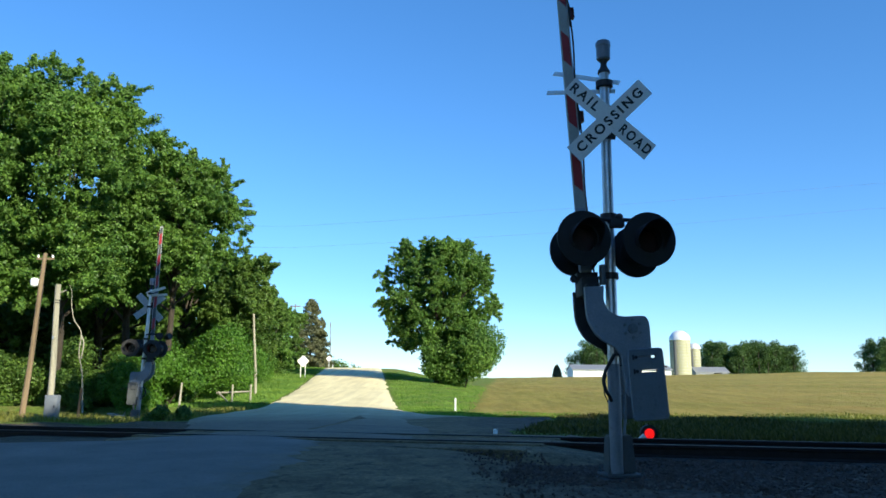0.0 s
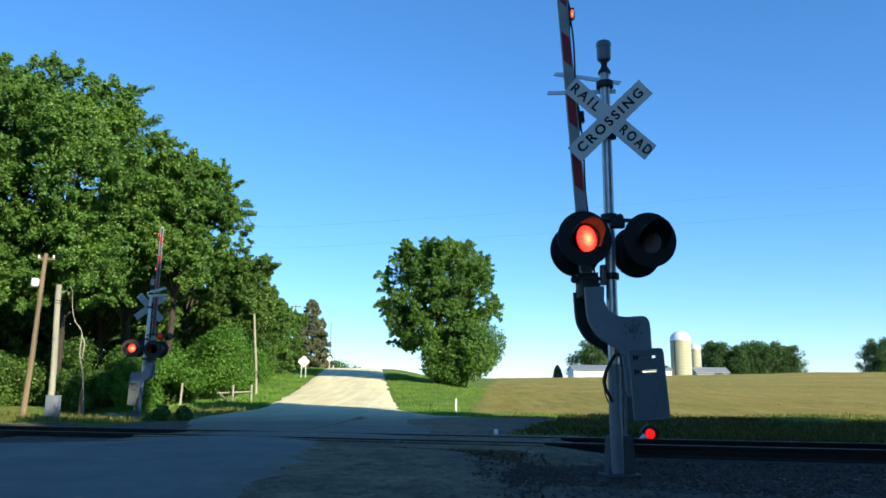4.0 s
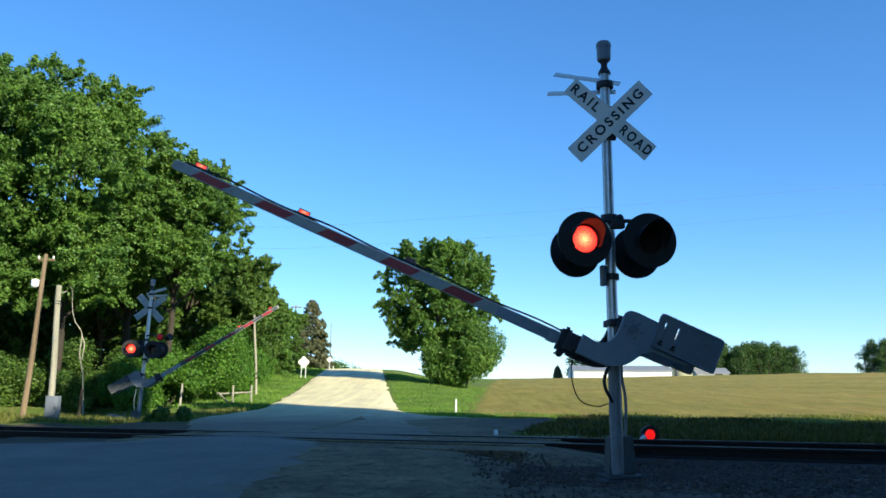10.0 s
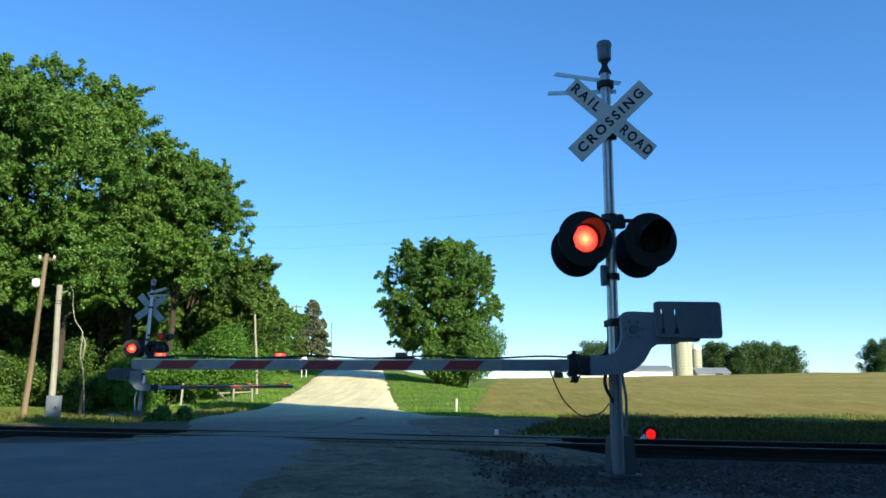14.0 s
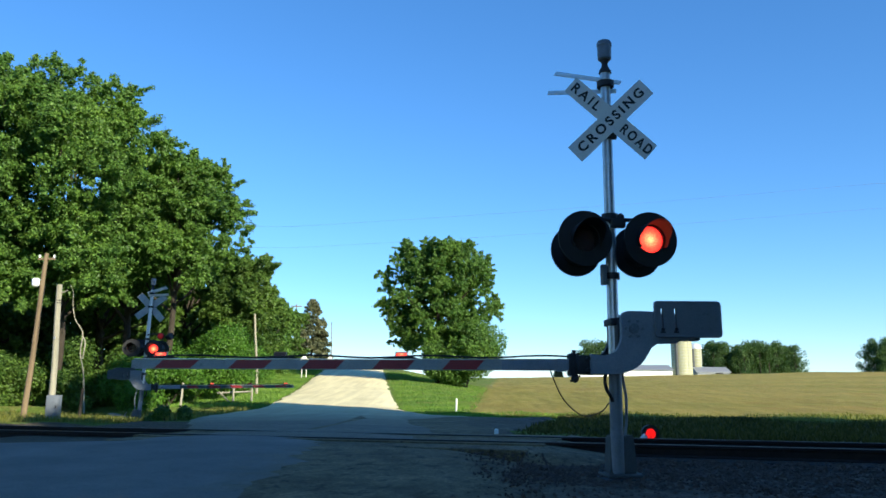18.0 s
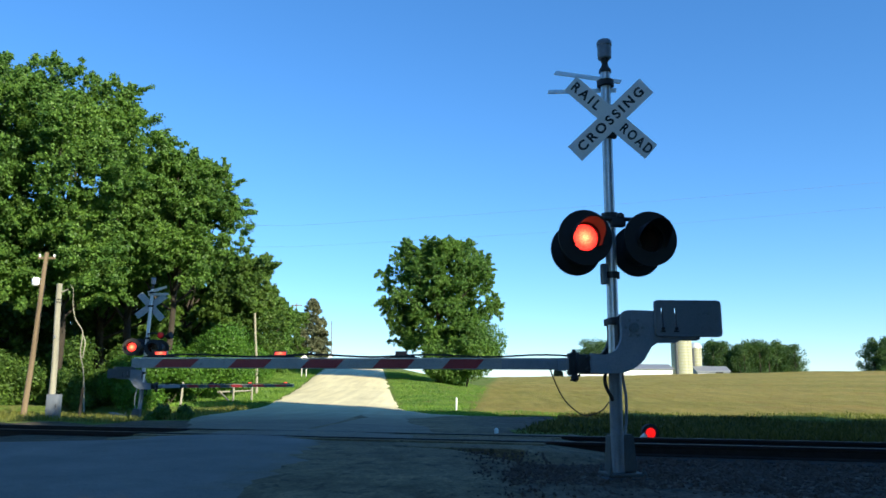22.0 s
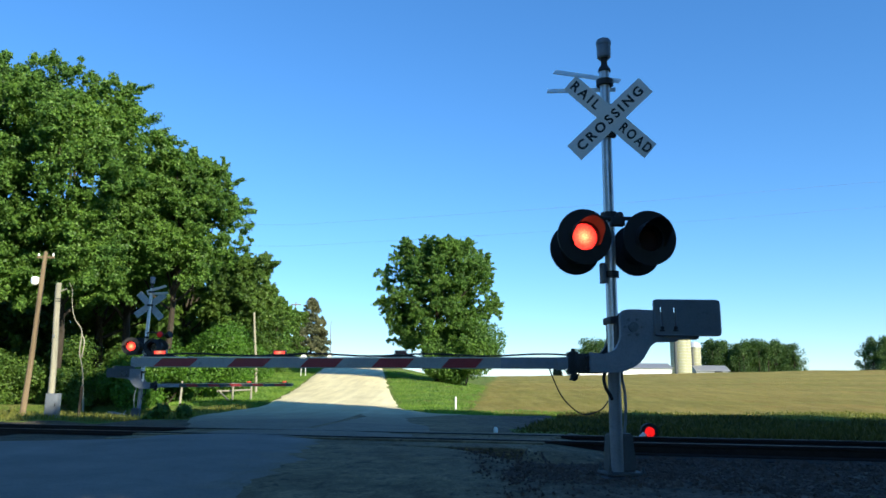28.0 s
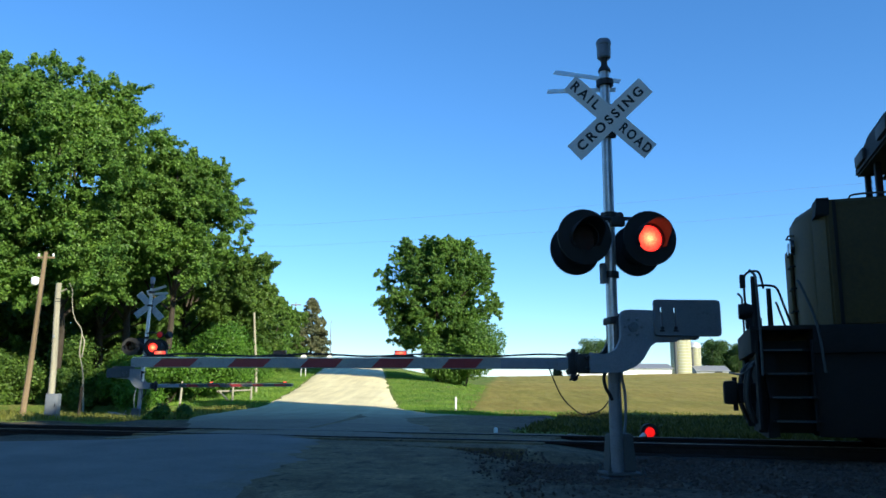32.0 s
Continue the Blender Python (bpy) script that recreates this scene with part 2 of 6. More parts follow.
M_SILO_CAP = surface("silo_cap", (0.7, 0.72, 0.73), (0.8, 0.81, 0.82), 2, 0.45, 0.3, 0.05, 20)
M_BARN = surface("white_siding", (0.68, 0.69, 0.68), (0.8, 0.8, 0.79), 1.5, 0.7, 0, 0.1, 12)
M_ROOF = surface("grey_sheet_roof", (0.24, 0.25, 0.26), (0.34, 0.35, 0.36), 1.5, 0.5, 0.4, 0.1, 12)
M_DOORWAY = surface("dark_doorway", (0.02, 0.02, 0.02), (0.04, 0.04, 0.04), 3, 0.8)
# locomotive yellow, far below the paint's own tone; deep shade is in the colour
M_YELLOW_SHADED = surface("shaded_locomotive_yellow", (0.05, 0.033, 0.004), (0.08, 0.053, 0.006), 1.5, 0.7, 0, 0.05, 25, wear=(0.036, 0.026, 0.007))
M_LOCOGREY = surface("grey_locomotive_paint", (0.2, 0.21, 0.22), (0.27, 0.28, 0.29), 2, 0.5, 0, 0.05, 25)
M_GRIME = surface("grimy_black_steel", (0.006, 0.006, 0.006), (0.014, 0.013, 0.012), 4, 0.8, 0.1, 0.4, 30)
M_REDSTRIPE = surface("red_sill_stripe", (0.08, 0.014, 0.01), (0.12, 0.018, 0.014), 3, 0.5)
M_GLASS, _t, _p = nodes_of("tinted_glass")
_p.inputs["Base Color"].default_value = (0.02, 0.024, 0.028, 1)
_p.inputs["Roughness"].default_value = 0.05
M_LAMPGLASS, _t, _p = nodes_of("white_lantern_glass")
_p.inputs["Base Color"].default_value = (0.86, 0.87, 0.88, 1)
_p.inputs["Roughness"].default_value = 0.25


M_CLEAR, _t, _p = nodes_of("cab_window_glass")
_p.inputs["Base Color"].default_value = (0.75, 0.8, 0.85, 1)
_p.inputs["Roughness"].default_value = 0.02
_p.inputs["IOR"].default_value = 1.1
_p.inputs["Transmission Weight"].default_value = 1.0


# ---- mesh helpers ----
def flat_object(name, verts, faces, material, smooth=False, parent=None):
    me = bpy.data.meshes.new(name)
    V, F = np.asarray(verts, dtype=np.float32), np.asarray(faces, dtype=np.int32)
    me.vertices.add(len(V))
    me.vertices.foreach_set("co", V.ravel())
    me.loops.add(F.size)
    me.loops.foreach_set("vertex_index", F.ravel())
    me.polygons.add(len(F))
    me.polygons.foreach_set("loop_start", np.arange(0, F.size, F.shape[1], dtype=np.int32))
    me.polygons.foreach_set("use_smooth", np.full(len(F), smooth))
    me.update(calc_edges=True)
    me.materials.append(material)
    ob = new(name, me)
    ob.parent = parent
    return ob


def part(name, bm, material, parent=None, label="", sharp=35, at=None):
    """Links a bmesh as one mesh object under a thing or a part."""
    me = bpy.data.meshes.new(name)
    bmesh.ops.recalc_face_normals(bm, faces=bm.faces)
    bm.to_mesh(me)
    bm.free()
    for m in (material if isinstance(material, tuple) else (material,)):
        me.materials.append(m)
    me.polygons.foreach_set("use_smooth", [True] * len(me.polygons))
    me.set_sharp_from_angle(angle=radians(sharp))
    ob = new(name, me)
    ob.parent = parent
    if at is not None:
        ob.matrix_basis = at
    if label:
        tagged(ob, label)
    return ob


def thing(name, label, category, at, group="", kind=""):
    ob = new(name)
    ob.empty_display_size = 0.2
    ob.matrix_basis = at
    return tagged(ob, label, category, group, kind)


def box(bm, c, s, bevel=0.0, m=None):
    made = bmesh.ops.create_cube(bm, size=1, matrix=Matrix.Translation(c) @ (m or Matrix()) @ Matrix.Diagonal((*s, 1)))
    if bevel:
        es = {e for v in made["verts"] for e in v.link_edges}
        bmesh.ops.bevel(bm, geom=list(es), offset=bevel, segments=2, affect="EDGES", profile=0.6)
    return bm


def rod(bm, a, b, r0, r1=None, n=12):
    a, b = Vector(a), Vector(b)
    r1 = r0 if r1 is None else r1
    way = b - a
    m = Matrix.Translation((a + b) / 2) @ way.to_track_quat("Z", "Y").to_matrix().to_4x4()
    bmesh.ops.create_cone(bm, cap_ends=True, segments=n, radius1=r0, radius2=r1, depth=way.length, matrix=m)
    return bm


def ball(bm, c, r, n=10, squash=(1, 1, 1)):
    bmesh.ops.create_uvsphere(bm, u_segments=n, v_segments=max(5, n // 2 + 1), radius=r, matrix=Matrix.Translation(c) @ Matrix.Diagonal((*squash, 1)))
    return bm


def tube(bm, pts, r, n=8):
    """A round tube through points."""
    pts = [Vector(p) for p in pts]
    rings, q, last = [], None, None
    for i, p in enumerate(pts):
        d = (pts[min(i + 1, len(pts) - 1)] - pts[max(i - 1, 0)]).normalized()
        q = d.to_track_quat("Z", "Y") if q is None else last.rotation_difference(d) @ q
        last = d
        rr = r[i] if isinstance(r, (list, tuple)) else r
        rings.append([bm.verts.new(p + q @ Vector((rr * math.cos(k * math.tau / n), rr * math.sin(k * math.tau / n), 0))) for k in range(n)])
    for a, b in zip(rings, rings[1:]):
        for k in range(n):
            bm.faces.new((a[k], a[(k + 1) % n], b[(k + 1) % n], b[k]))
    bm.faces.new(rings[0][::-1])
    bm.faces.new(rings[-1])
    return bm


def arc(pts, steps=8):
    """A smooth curve through points."""
    pts = [Vector(p) for p in pts]
    ext = [2 * pts[0] - pts[1], *pts, 2 * pts[-1] - pts[-2]]
    out = []
    for i in range(1, len(ext) - 2):
        a, b, c, d = ext[i - 1:i + 3]
        for k in range(steps):
            u = k / steps
            out.append(0.5 * (2 * b + (c - a) * u + (2 * a - 5 * b + 4 * c - d) * u * u + (3 * b - a - 3 * c + d) * u ** 3))
    return [*out, pts[-1]]


def slab(bm, outline, y0, y1, bevel=0.0):
    """A plate with an outline in x and z, from y0 to y1."""
    front = [bm.verts.new((x, y0, z)) for x, z in outline]
    back = [bm.verts.new((x, y1, z)) for x, z in outline]
    n = len(outline)
    f = [bm.faces.new(front), bm.faces.new(back[::-1])]
    for k in range(n):
        bm.faces.new((front[k], back[k], back[(k + 1) % n], front[(k + 1) % n]))
    if bevel:
        es = {e for g in f for e in g.edges}
        bmesh.ops.bevel(bm, geom=list(es), offset=bevel, segments=2, affect="EDGES")
    return bm


def lathe(bm, profile, n=24, m=None):
    """A body turned about z from radius and height pairs."""
    m = m or Matrix()
    rings = [[bm.verts.new(m @ Vector((r * math.cos(k * math.tau / n), r * math.sin(k * math.tau / n), z))) for k in range(n)] for r, z in profile]
    for a, b in zip(rings, rings[1:]):
        for k in range(n):
            bm.faces.new((a[k], a[(k + 1) % n], b[(k + 1) % n], b[k]))
    if profile[0][0] > 0.001:
        bm.faces.new(rings[0][::-1])
    if profile[-1][0] > 0.001:
        bm.faces.new(rings[-1])
    bmesh.ops.remove_doubles(bm, verts=bm.verts, dist=0.0004)
    return bm


def B():
    return bmesh.new()


# ---- plan of the ground ----
TRACK_AT = Vector((1.45, 12.72, 0))          # on the centre line
TRACK_WAY = Vector((0.956, -0.292, 0)).normalized()
TRACK_SIDE = Vector((-TRACK_WAY.y, TRACK_WAY.x, 0))
RAIL_TOP = 0.18
ROAD_Z = [(-400, -0.3), (0, -0.24), (6, -0.14), (9, 0.0), (11.2, 0.1), (12.5, 0.125), (15.8, 0.125), (20, 0.08), (28, 0.1), (36, 0.245), (50, 0.95),
          (65, 2.05), (83, 3.3), (95, 3.45), (120, 2.8), (160, 2.4), (400, 4.0), (5000, 4.0)]
ROAD_X = [(-400, 36), (0, -2.6), (14, -3.9), (36, -4.95), (83, -9.2), (160, -16.2), (5000, -400)]
FIELD_DIP = [(-6, 0.0), (6, -0.75), (30, -0.65), (75, 0.0)]
FIELD_Z = [(-400, -0.3), (0, -0.26), (8, -0.1), (11, -0.03), (24, -0.04), (40, 0.45), (90, 2.05), (160, 4.35), (220, 4.7), (320, 4.3), (700, 1.0), (5000, -20)]


def lerp(table, v):
    return np.interp(v, [a for a, _ in table], [b for _, b in table])


def step(a, b, v):
    u = np.clip((np.asarray(v, float) - a) / (b - a), 0, 1)
    return u * u * (3 - 2 * u)


def lumps(x, y):
    return 0.05 * np.sin(x * 0.9 + 1.3 * np.sin(y * 0.37)) * np.sin(y * 0.8 + 0.7) + 0.03 * np.sin(x * 2.3 + y * 1.7)


def ground_z(x, y):
    """Height of the ground: field, road bank, wooded bank and track bed."""
    x, y = np.asarray(x, float), np.asarray(y, float)
    off = x - lerp(ROAD_X, y)
    road, field = lerp(ROAD_Z, y), lerp(FIELD_Z, y) + lerp(FIELD_DIP, x) * step(60, 150, y)
    left = road + 0.25 * step(30, 60, y) * step(5, 12, -off)
    left = np.where(y < 34, np.minimum(left, -0.1 + 0 * y) * step(3.4, 6, -off) + road * (1 - step(3.4, 6, -off)), left)
    bank = 1 - step(3.3, 9.5 + 0.03 * np.maximum(y, 0), off)
    z = np.where(off > 0, field + (road - field) * bank, left)
    s = (x - TRACK_AT.x) * TRACK_SIDE.x + (y - TRACK_AT.y) * TRACK_SIDE.y
    bed = 1 - step(2.0, 3.6, np.abs(s))
    near_road = 1 - step(3.6, 5.0, np.abs(off))
    z = z * (1 - bed * (1 - near_road)) + -0.035 * bed * (1 - near_road)
    z = z + 0.011 * np.clip(x, 0, 200) * step(60, 160, y) * (1 - step(320, 700, y))
    rough = step(4.6, 7, np.abs(off)) * (1 - bed) * np.where(y < 300, 1, 0)
    z = z + lumps(x, y) * rough
    return z - 0.03 * (1 - step(3.6, 4.4, np.abs(off))) - 0.02 * (1 - step(300, 300.1, np.abs(y)))


def gz(x, y):
    return float(ground_z(x, y))


def road_z(x, y):
    return float(lerp(ROAD_Z, y))


def spread(stops):
    out = []
    for a, b, st in stops:
        out += list(np.arange(a, b, st))
    return np.array(out + [stops[-1][1]])


def grid(name, xs, ys, zf, material):
    X, Y = np.meshgrid(xs, ys)
    Z = zf(X, Y)
    nx, ny = len(xs), len(ys)
    idx = np.arange(nx * ny).reshape(ny, nx)
    faces = np.stack([idx[:-1, :-1], idx[:-1, 1:], idx[1:, 1:], idx[1:, :-1]], -1).reshape(-1, 4)
    return flat_object(name, np.stack([X, Y, Z], -1).reshape(-1, 3).tolist(), faces.tolist(), material, True)


def ground_material():
    """Grass near the road and the wood, a young crop on the field."""
    m, t, p = nodes_of("ground_cover")
    co = t.nodes.new("ShaderNodeTexCoord").outputs["Object"]
    sep = t.nodes.new("ShaderNodeSeparateXYZ")
    t.links.new(co, sep.inputs[0])

    def math_node(op, a, b):
        n = t.nodes.new("ShaderNodeMath")
        n.operation = op
        for s, v in zip(n.inputs, (a, b)):
            if isinstance(v, (int, float)):
                s.default_value = v
            else:
                t.links.new(v, s)
        return n.outputs[0]
    patch = noise_tex(t, 0.35, 6, 0.7)
    fine = noise_tex(t, 9, 4, 0.75)
    grass = mixed(t, ramp(t, patch, [(0.3, (0.08, 0.14, 0.022)), (0.7, (0.19, 0.25, 0.055))]),
                  ramp(t, fine, [(0.3, (0.05, 0.095, 0.016)), (0.7, (0.2, 0.25, 0.06))]), 0.45)
    grass = mixed(t, grass, (0.25, 0.2, 0.09), ramp(t, noise_tex(t, 0.8, 5, 0.7), [(0.52, (0, 0, 0)), (0.68, (0.7, 0.7, 0.7))]))
    soil = mixed(t, ramp(t, noise_tex(t, 0.06, 6, 0.7), [(0.3, (0.215, 0.175, 0.052)), (0.7, (0.34, 0.28, 0.09))]),
                 ramp(t, noise_tex(t, 1.5, 6, 0.8, stretch=(1, 0.16, 1)), [(0.3, (0.165, 0.135, 0.038)), (0.7, (0.46, 0.375, 0.13))]), 0.5)
    crop = ramp(t, noise_tex(t, 0.05, 5, 0.7, stretch=(0.5, 1.5, 1)), [(0.4, (0.05, 0.05, 0.05)), (0.62, (0.6, 0.6, 0.6))])
    soil = mixed(t, soil, (0.16, 0.185, 0.04), crop)
    soil = mixed(t, soil, (0.3, 0.2, 0.07), ramp(t, noise_tex(t, 0.09, 5, 0.7), [(0.5, (0, 0, 0)), (0.7, (0.6, 0.6, 0.6))]))
    soil = mixed(t, soil, ramp(t, noise_tex(t, 0.9, 6, 0.85, stretch=(1, 0.14, 1)), [(0.3, (0.6, 0.62, 0.52)), (0.7, (1.38, 1.34, 1.25))]), 0.8, "MULTIPLY")
    # the field begins past a waving grass margin and ends at the far farmyard
    wave = math_node("MULTIPLY", math_node("SUBTRACT", noise_tex(t, 0.22, 3, 0.6), 0.5), 1.8)
    edge = math_node("ADD", math_node("ADD", math_node("ADD", sep.outputs["X"], math_node("MULTIPLY", sep.outputs["Y"], -0.075)), 1.3), wave)
    front = math_node("ADD", math_node("SUBTRACT", sep.outputs["Y"], 28.8), math_node("MULTIPLY", wave, 0.35))
    back = math_node("SUBTRACT", 172.0, sep.outputs["Y"])
    inside = math_node("MINIMUM", math_node("MINIMUM", edge, front), back)
    fac = ramp(t, math_node("ADD", math_node("MULTIPLY", inside, 0.35), 0.5), [(0.35, (0, 0, 0)), (0.65, (1, 1, 1))])
    c = mixed(t, grass, soil, fac)
    t.links.new(c, p.inputs["Base Color"])
    p.inputs["Roughness"].default_value = 0.95
    p.inputs["Specular IOR Level"].default_value = 0.1
    bumped(t, p, fine, 0.9, 0.12)
    return m


xs = spread([(-4000, -600, 400), (-600, -120, 40), (-120, -40, 5), (-40, -22, 1.2), (-22, 12, 0.5), (12, 40, 1.2), (40, 120, 5), (120, 600, 40), (600, 4000, 400)])
ys = spread([(-800, -100, 60), (-100, -20, 10), (-20, 4, 2), (4, 34, 0.5), (34, 60, 1), (60, 110, 1.6), (110, 240, 4), (240, 600, 20), (600, 4600, 250)])
tagged(grid("ground", xs, ys, ground_z, ground_material()), "rolling ground of rough grass and a young crop field", "ground", kind="structure")


def strip(name, ys, left, right, n, material, lift, label, zf=road_z):
    """A road surface between two edges, with ragged sides."""
    verts, faces = [], []
    for j, y in enumerate(ys):
        a, b = left(y), right(y)
        for i in range(n + 1):
            x = a + (b - a) * i / n
            crown = 0.05 * (1 - (2 * i / n - 1) ** 2)
            z = max(zf(x, y), zf(x, y)) + lift + crown
            if lift < 0:
                z -= 0.2 * max(0.0, (i / n - 0.78) / 0.22) ** 1.6
            if i in (0, n):
                z = zf(x, y) - (0.12 if lift >= 0 else 0.3)
            lean = float(step(5, 12, y) * (1 - step(15, 26, y)))
            verts.append((x, y - 0.305 * (x + 4) * lean, z))
    for j in range(len(ys) - 1):
        for i in range(n):
            k = j * (n + 1) + i
            faces.append((k, k + 1, k + n + 2, k + n + 1))
    return tagged(flat_object(name, verts, faces, material, True), label, "road", kind="structure")


def rag(y, seed):
    return 0.22 * noise.noise((y * 0.45, seed, 0)) + 0.1 * noise.noise((y * 1.7, seed, 3))


def road_x(y):
    return float(lerp(ROAD_X, y))


def half(y):
    return float(np.interp(y, [0, 16, 24, 36, 60, 83], [4.6, 4.4, 3.6, 3.15, 3.1, 3.1]))


def flare(y):
    """How far the gravel fans out where the turning area meets the road."""
    return np.interp(y, [24, 25.5, 26.4, 27.5, 29, 31, 34], [0, 2.0, 2.7, 1.7, 0.9, 0.3, 0])


far_ys = spread([(13.62, 60, 0.6), (60, 110, 1.5), (110, 400, 10)])
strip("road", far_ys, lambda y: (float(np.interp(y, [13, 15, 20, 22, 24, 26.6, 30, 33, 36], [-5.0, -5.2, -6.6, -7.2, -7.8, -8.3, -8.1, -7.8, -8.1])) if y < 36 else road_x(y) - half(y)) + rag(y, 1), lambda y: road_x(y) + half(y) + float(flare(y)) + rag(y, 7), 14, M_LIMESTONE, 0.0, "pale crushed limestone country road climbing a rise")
near_ys = spread([(-30, 3, 2), (3, 12.4, 0.12), (12.4, 13.6, 0.12)])
strip("road", near_ys, lambda y: float(np.interp(y, [9.5, 11.2, 12.3], [-10.0, -7.2, -4.9])) + rag(y, 2), lambda y: -1.2 - 0.03 * y + rag(y, 5) * 1.2 + 0.2 * noise.noise((y * 4.1, 2, 8)), 48, M_ASPHALT, 0.0, "worn grey asphalt approach to the level crossing")
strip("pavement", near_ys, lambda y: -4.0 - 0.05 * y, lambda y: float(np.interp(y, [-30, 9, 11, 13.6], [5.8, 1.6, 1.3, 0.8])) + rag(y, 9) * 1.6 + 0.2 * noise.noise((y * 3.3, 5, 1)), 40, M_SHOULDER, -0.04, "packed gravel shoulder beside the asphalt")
def across_track(x, y):
    return (x - TRACK_AT.x) * TRACK_SIDE.x + (y - TRACK_AT.y) * TRACK_SIDE.y


def off_gravel(x, y):
    """1 where the trackside gravel gives way to grass, with a wavering edge."""
    s = across_track(x, y)
    edge = 7.4 + 0.5 * np.sin(x * 1.1) + 0.3 * np.sin(x * 2.7 + 1)
    return np.where(s > 0, step(0, 1.2, s - edge), step(2.4, 4.5, -s))


yard_xs, yard_ys = spread([(0.6, 12, 0.4)]), spread([(3, 12.4, 0.4)])
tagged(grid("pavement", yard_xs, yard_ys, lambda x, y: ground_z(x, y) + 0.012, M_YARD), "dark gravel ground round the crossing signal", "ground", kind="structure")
lane = [(x, y) for y in np.arange(15.6, 26.4, 0.45) for x in np.linspace(-2.6, 1.4 + (y - 15.5) * 0.24 + 0.2 * math.sin(y * 1.7), 13)]
lane_n = len(lane) // 13
flat_faces = [(j * 13 + i, j * 13 + i + 1, (j + 1) * 13 + i + 1, (j + 1) * 13 + i) for j in range(lane_n - 1) for i in range(12)]
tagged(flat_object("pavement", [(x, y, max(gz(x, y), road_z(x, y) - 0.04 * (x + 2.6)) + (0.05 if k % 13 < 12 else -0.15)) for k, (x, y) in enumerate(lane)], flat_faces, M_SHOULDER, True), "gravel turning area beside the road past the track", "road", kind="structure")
tagged(grid("pavement", spread([(-26, -4.6, 0.4)]), spread([(9, 29, 0.4)]), lambda x, y: ground_z(x, y) + 0.012 - 0.2 * off_gravel(x, y), M_DARK_GRAVEL), "dark gravel along the track past the road", "ground", kind="structure")


# ---- railway ----
def track_point(s, o=0.0, z=0.0):
    return TRACK_AT + TRACK_WAY * s + TRACK_SIDE * o + Vector((0, 0, z))


TRACK_POSE = Matrix.Translation(TRACK_AT) @ pose(0, 0, 0, 0, 0, math.degrees(math.atan2(TRACK_WAY.y, TRACK_WAY.x)))
track = thing("railway_track", "single railway track with rusty rails on dark ties", "railway track", TRACK_POSE, kind="structure")
RAIL_OUT = [(-0.07, 0.005), (0.07, 0.005), (0.07, 0.02), (0.012, 0.04), (0.012, 0.13), (0.036, 0.14), (0.036, 0.172), (-0.036, 0.172), (-0.036, 0.14), (-0.012, 0.13), (-0.012, 0.04), (-0.07, 0.02)]
for o in (-0.75, 0.75):
    bm = B()
    a = [bm.verts.new((-140, o + u, v)) for u, v in RAIL_OUT]
    b = [bm.verts.new((470, o + u, v)) for u, v in RAIL_OUT]
    for k in range(len(a)):
        bm.faces.new((a[k], a[(k + 1) % len(a)], b[(k + 1) % len(a)], b[k]))
    bm.faces.new(a)
    bm.faces.new(b[::-1])
    rail = part("rail", bm, M_RAIL, track)
    part("railhead", box(B(), (165, o, 0.176), (610, 0.056, 0.008), 0.002), M_RAILTOP, rail, "polished running surface")
tie = box(B(), (0, 0, 0), (0.23, 2.6, 0.16), 0.012)
tie_mesh = None
rest = B()
for k in range(-250, 850):
    s = k * 0.55
    if -6.6 < s < 0.3:
        continue
    if -34 < s < 14:
        if tie_mesh is None:
            first = part("tie", tie, M_TIE, track, at=pose(s, 0, -0.075))
            tie_mesh = first.data
        else:
            ob = new("tie", tie_mesh)
            ob.parent = track
            ob.matrix_basis = pose(s, random.uniform(-0.04, 0.04), -0.075, 0, 0, random.uniform(-1.2, 1.2))
    else:
        verts = [rest.verts.new((s + i * 0.115, j * 1.3, z)) for z in (-0.15, 0.005) for i, j in ((-1, -1), (1, -1), (1, 1), (-1, 1))]
        for f in ((4, 5, 6, 7), (0, 1, 5, 4), (1, 2, 6, 5), (2, 3, 7, 6), (3, 0, 4, 7)):
            rest.faces.new([verts[i] for i in f])
tagged(part("ties", rest, M_TIE, track), kind="stuff")
# ballast bed under the ties, open at the road
for a, b in ((-140, -6.7), (0.35, 470)):
    bm = B()
    prof = [(-2.6, -0.22), (-1.7, -0.03), (-0.8, -0.012), (0.8, -0.012), (1.7, -0.03), (2.6, -0.22)]
    cuts = list(np.linspace(a, b, 90))
    rows = [[bm.verts.new((s, o, z)) for o, z in prof] for s in cuts]
    for r0, r1 in zip(rows, rows[1:]):
        for k in range(len(prof) - 1):
            bm.faces.new((r0[k], r1[k], r1[k + 1], r0[k + 1]))
    part("ballast_bed", bm, M_BED, track)
# timber and rubber strips beside the rails in the roadway
for o in (-0.98, -0.52, 0.52, 0.98):
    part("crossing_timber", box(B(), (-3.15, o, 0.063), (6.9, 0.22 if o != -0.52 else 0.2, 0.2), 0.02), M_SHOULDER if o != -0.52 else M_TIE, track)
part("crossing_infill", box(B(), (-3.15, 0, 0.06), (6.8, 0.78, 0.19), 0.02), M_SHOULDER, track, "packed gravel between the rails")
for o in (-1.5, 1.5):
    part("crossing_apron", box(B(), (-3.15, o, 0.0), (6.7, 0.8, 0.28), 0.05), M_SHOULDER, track)

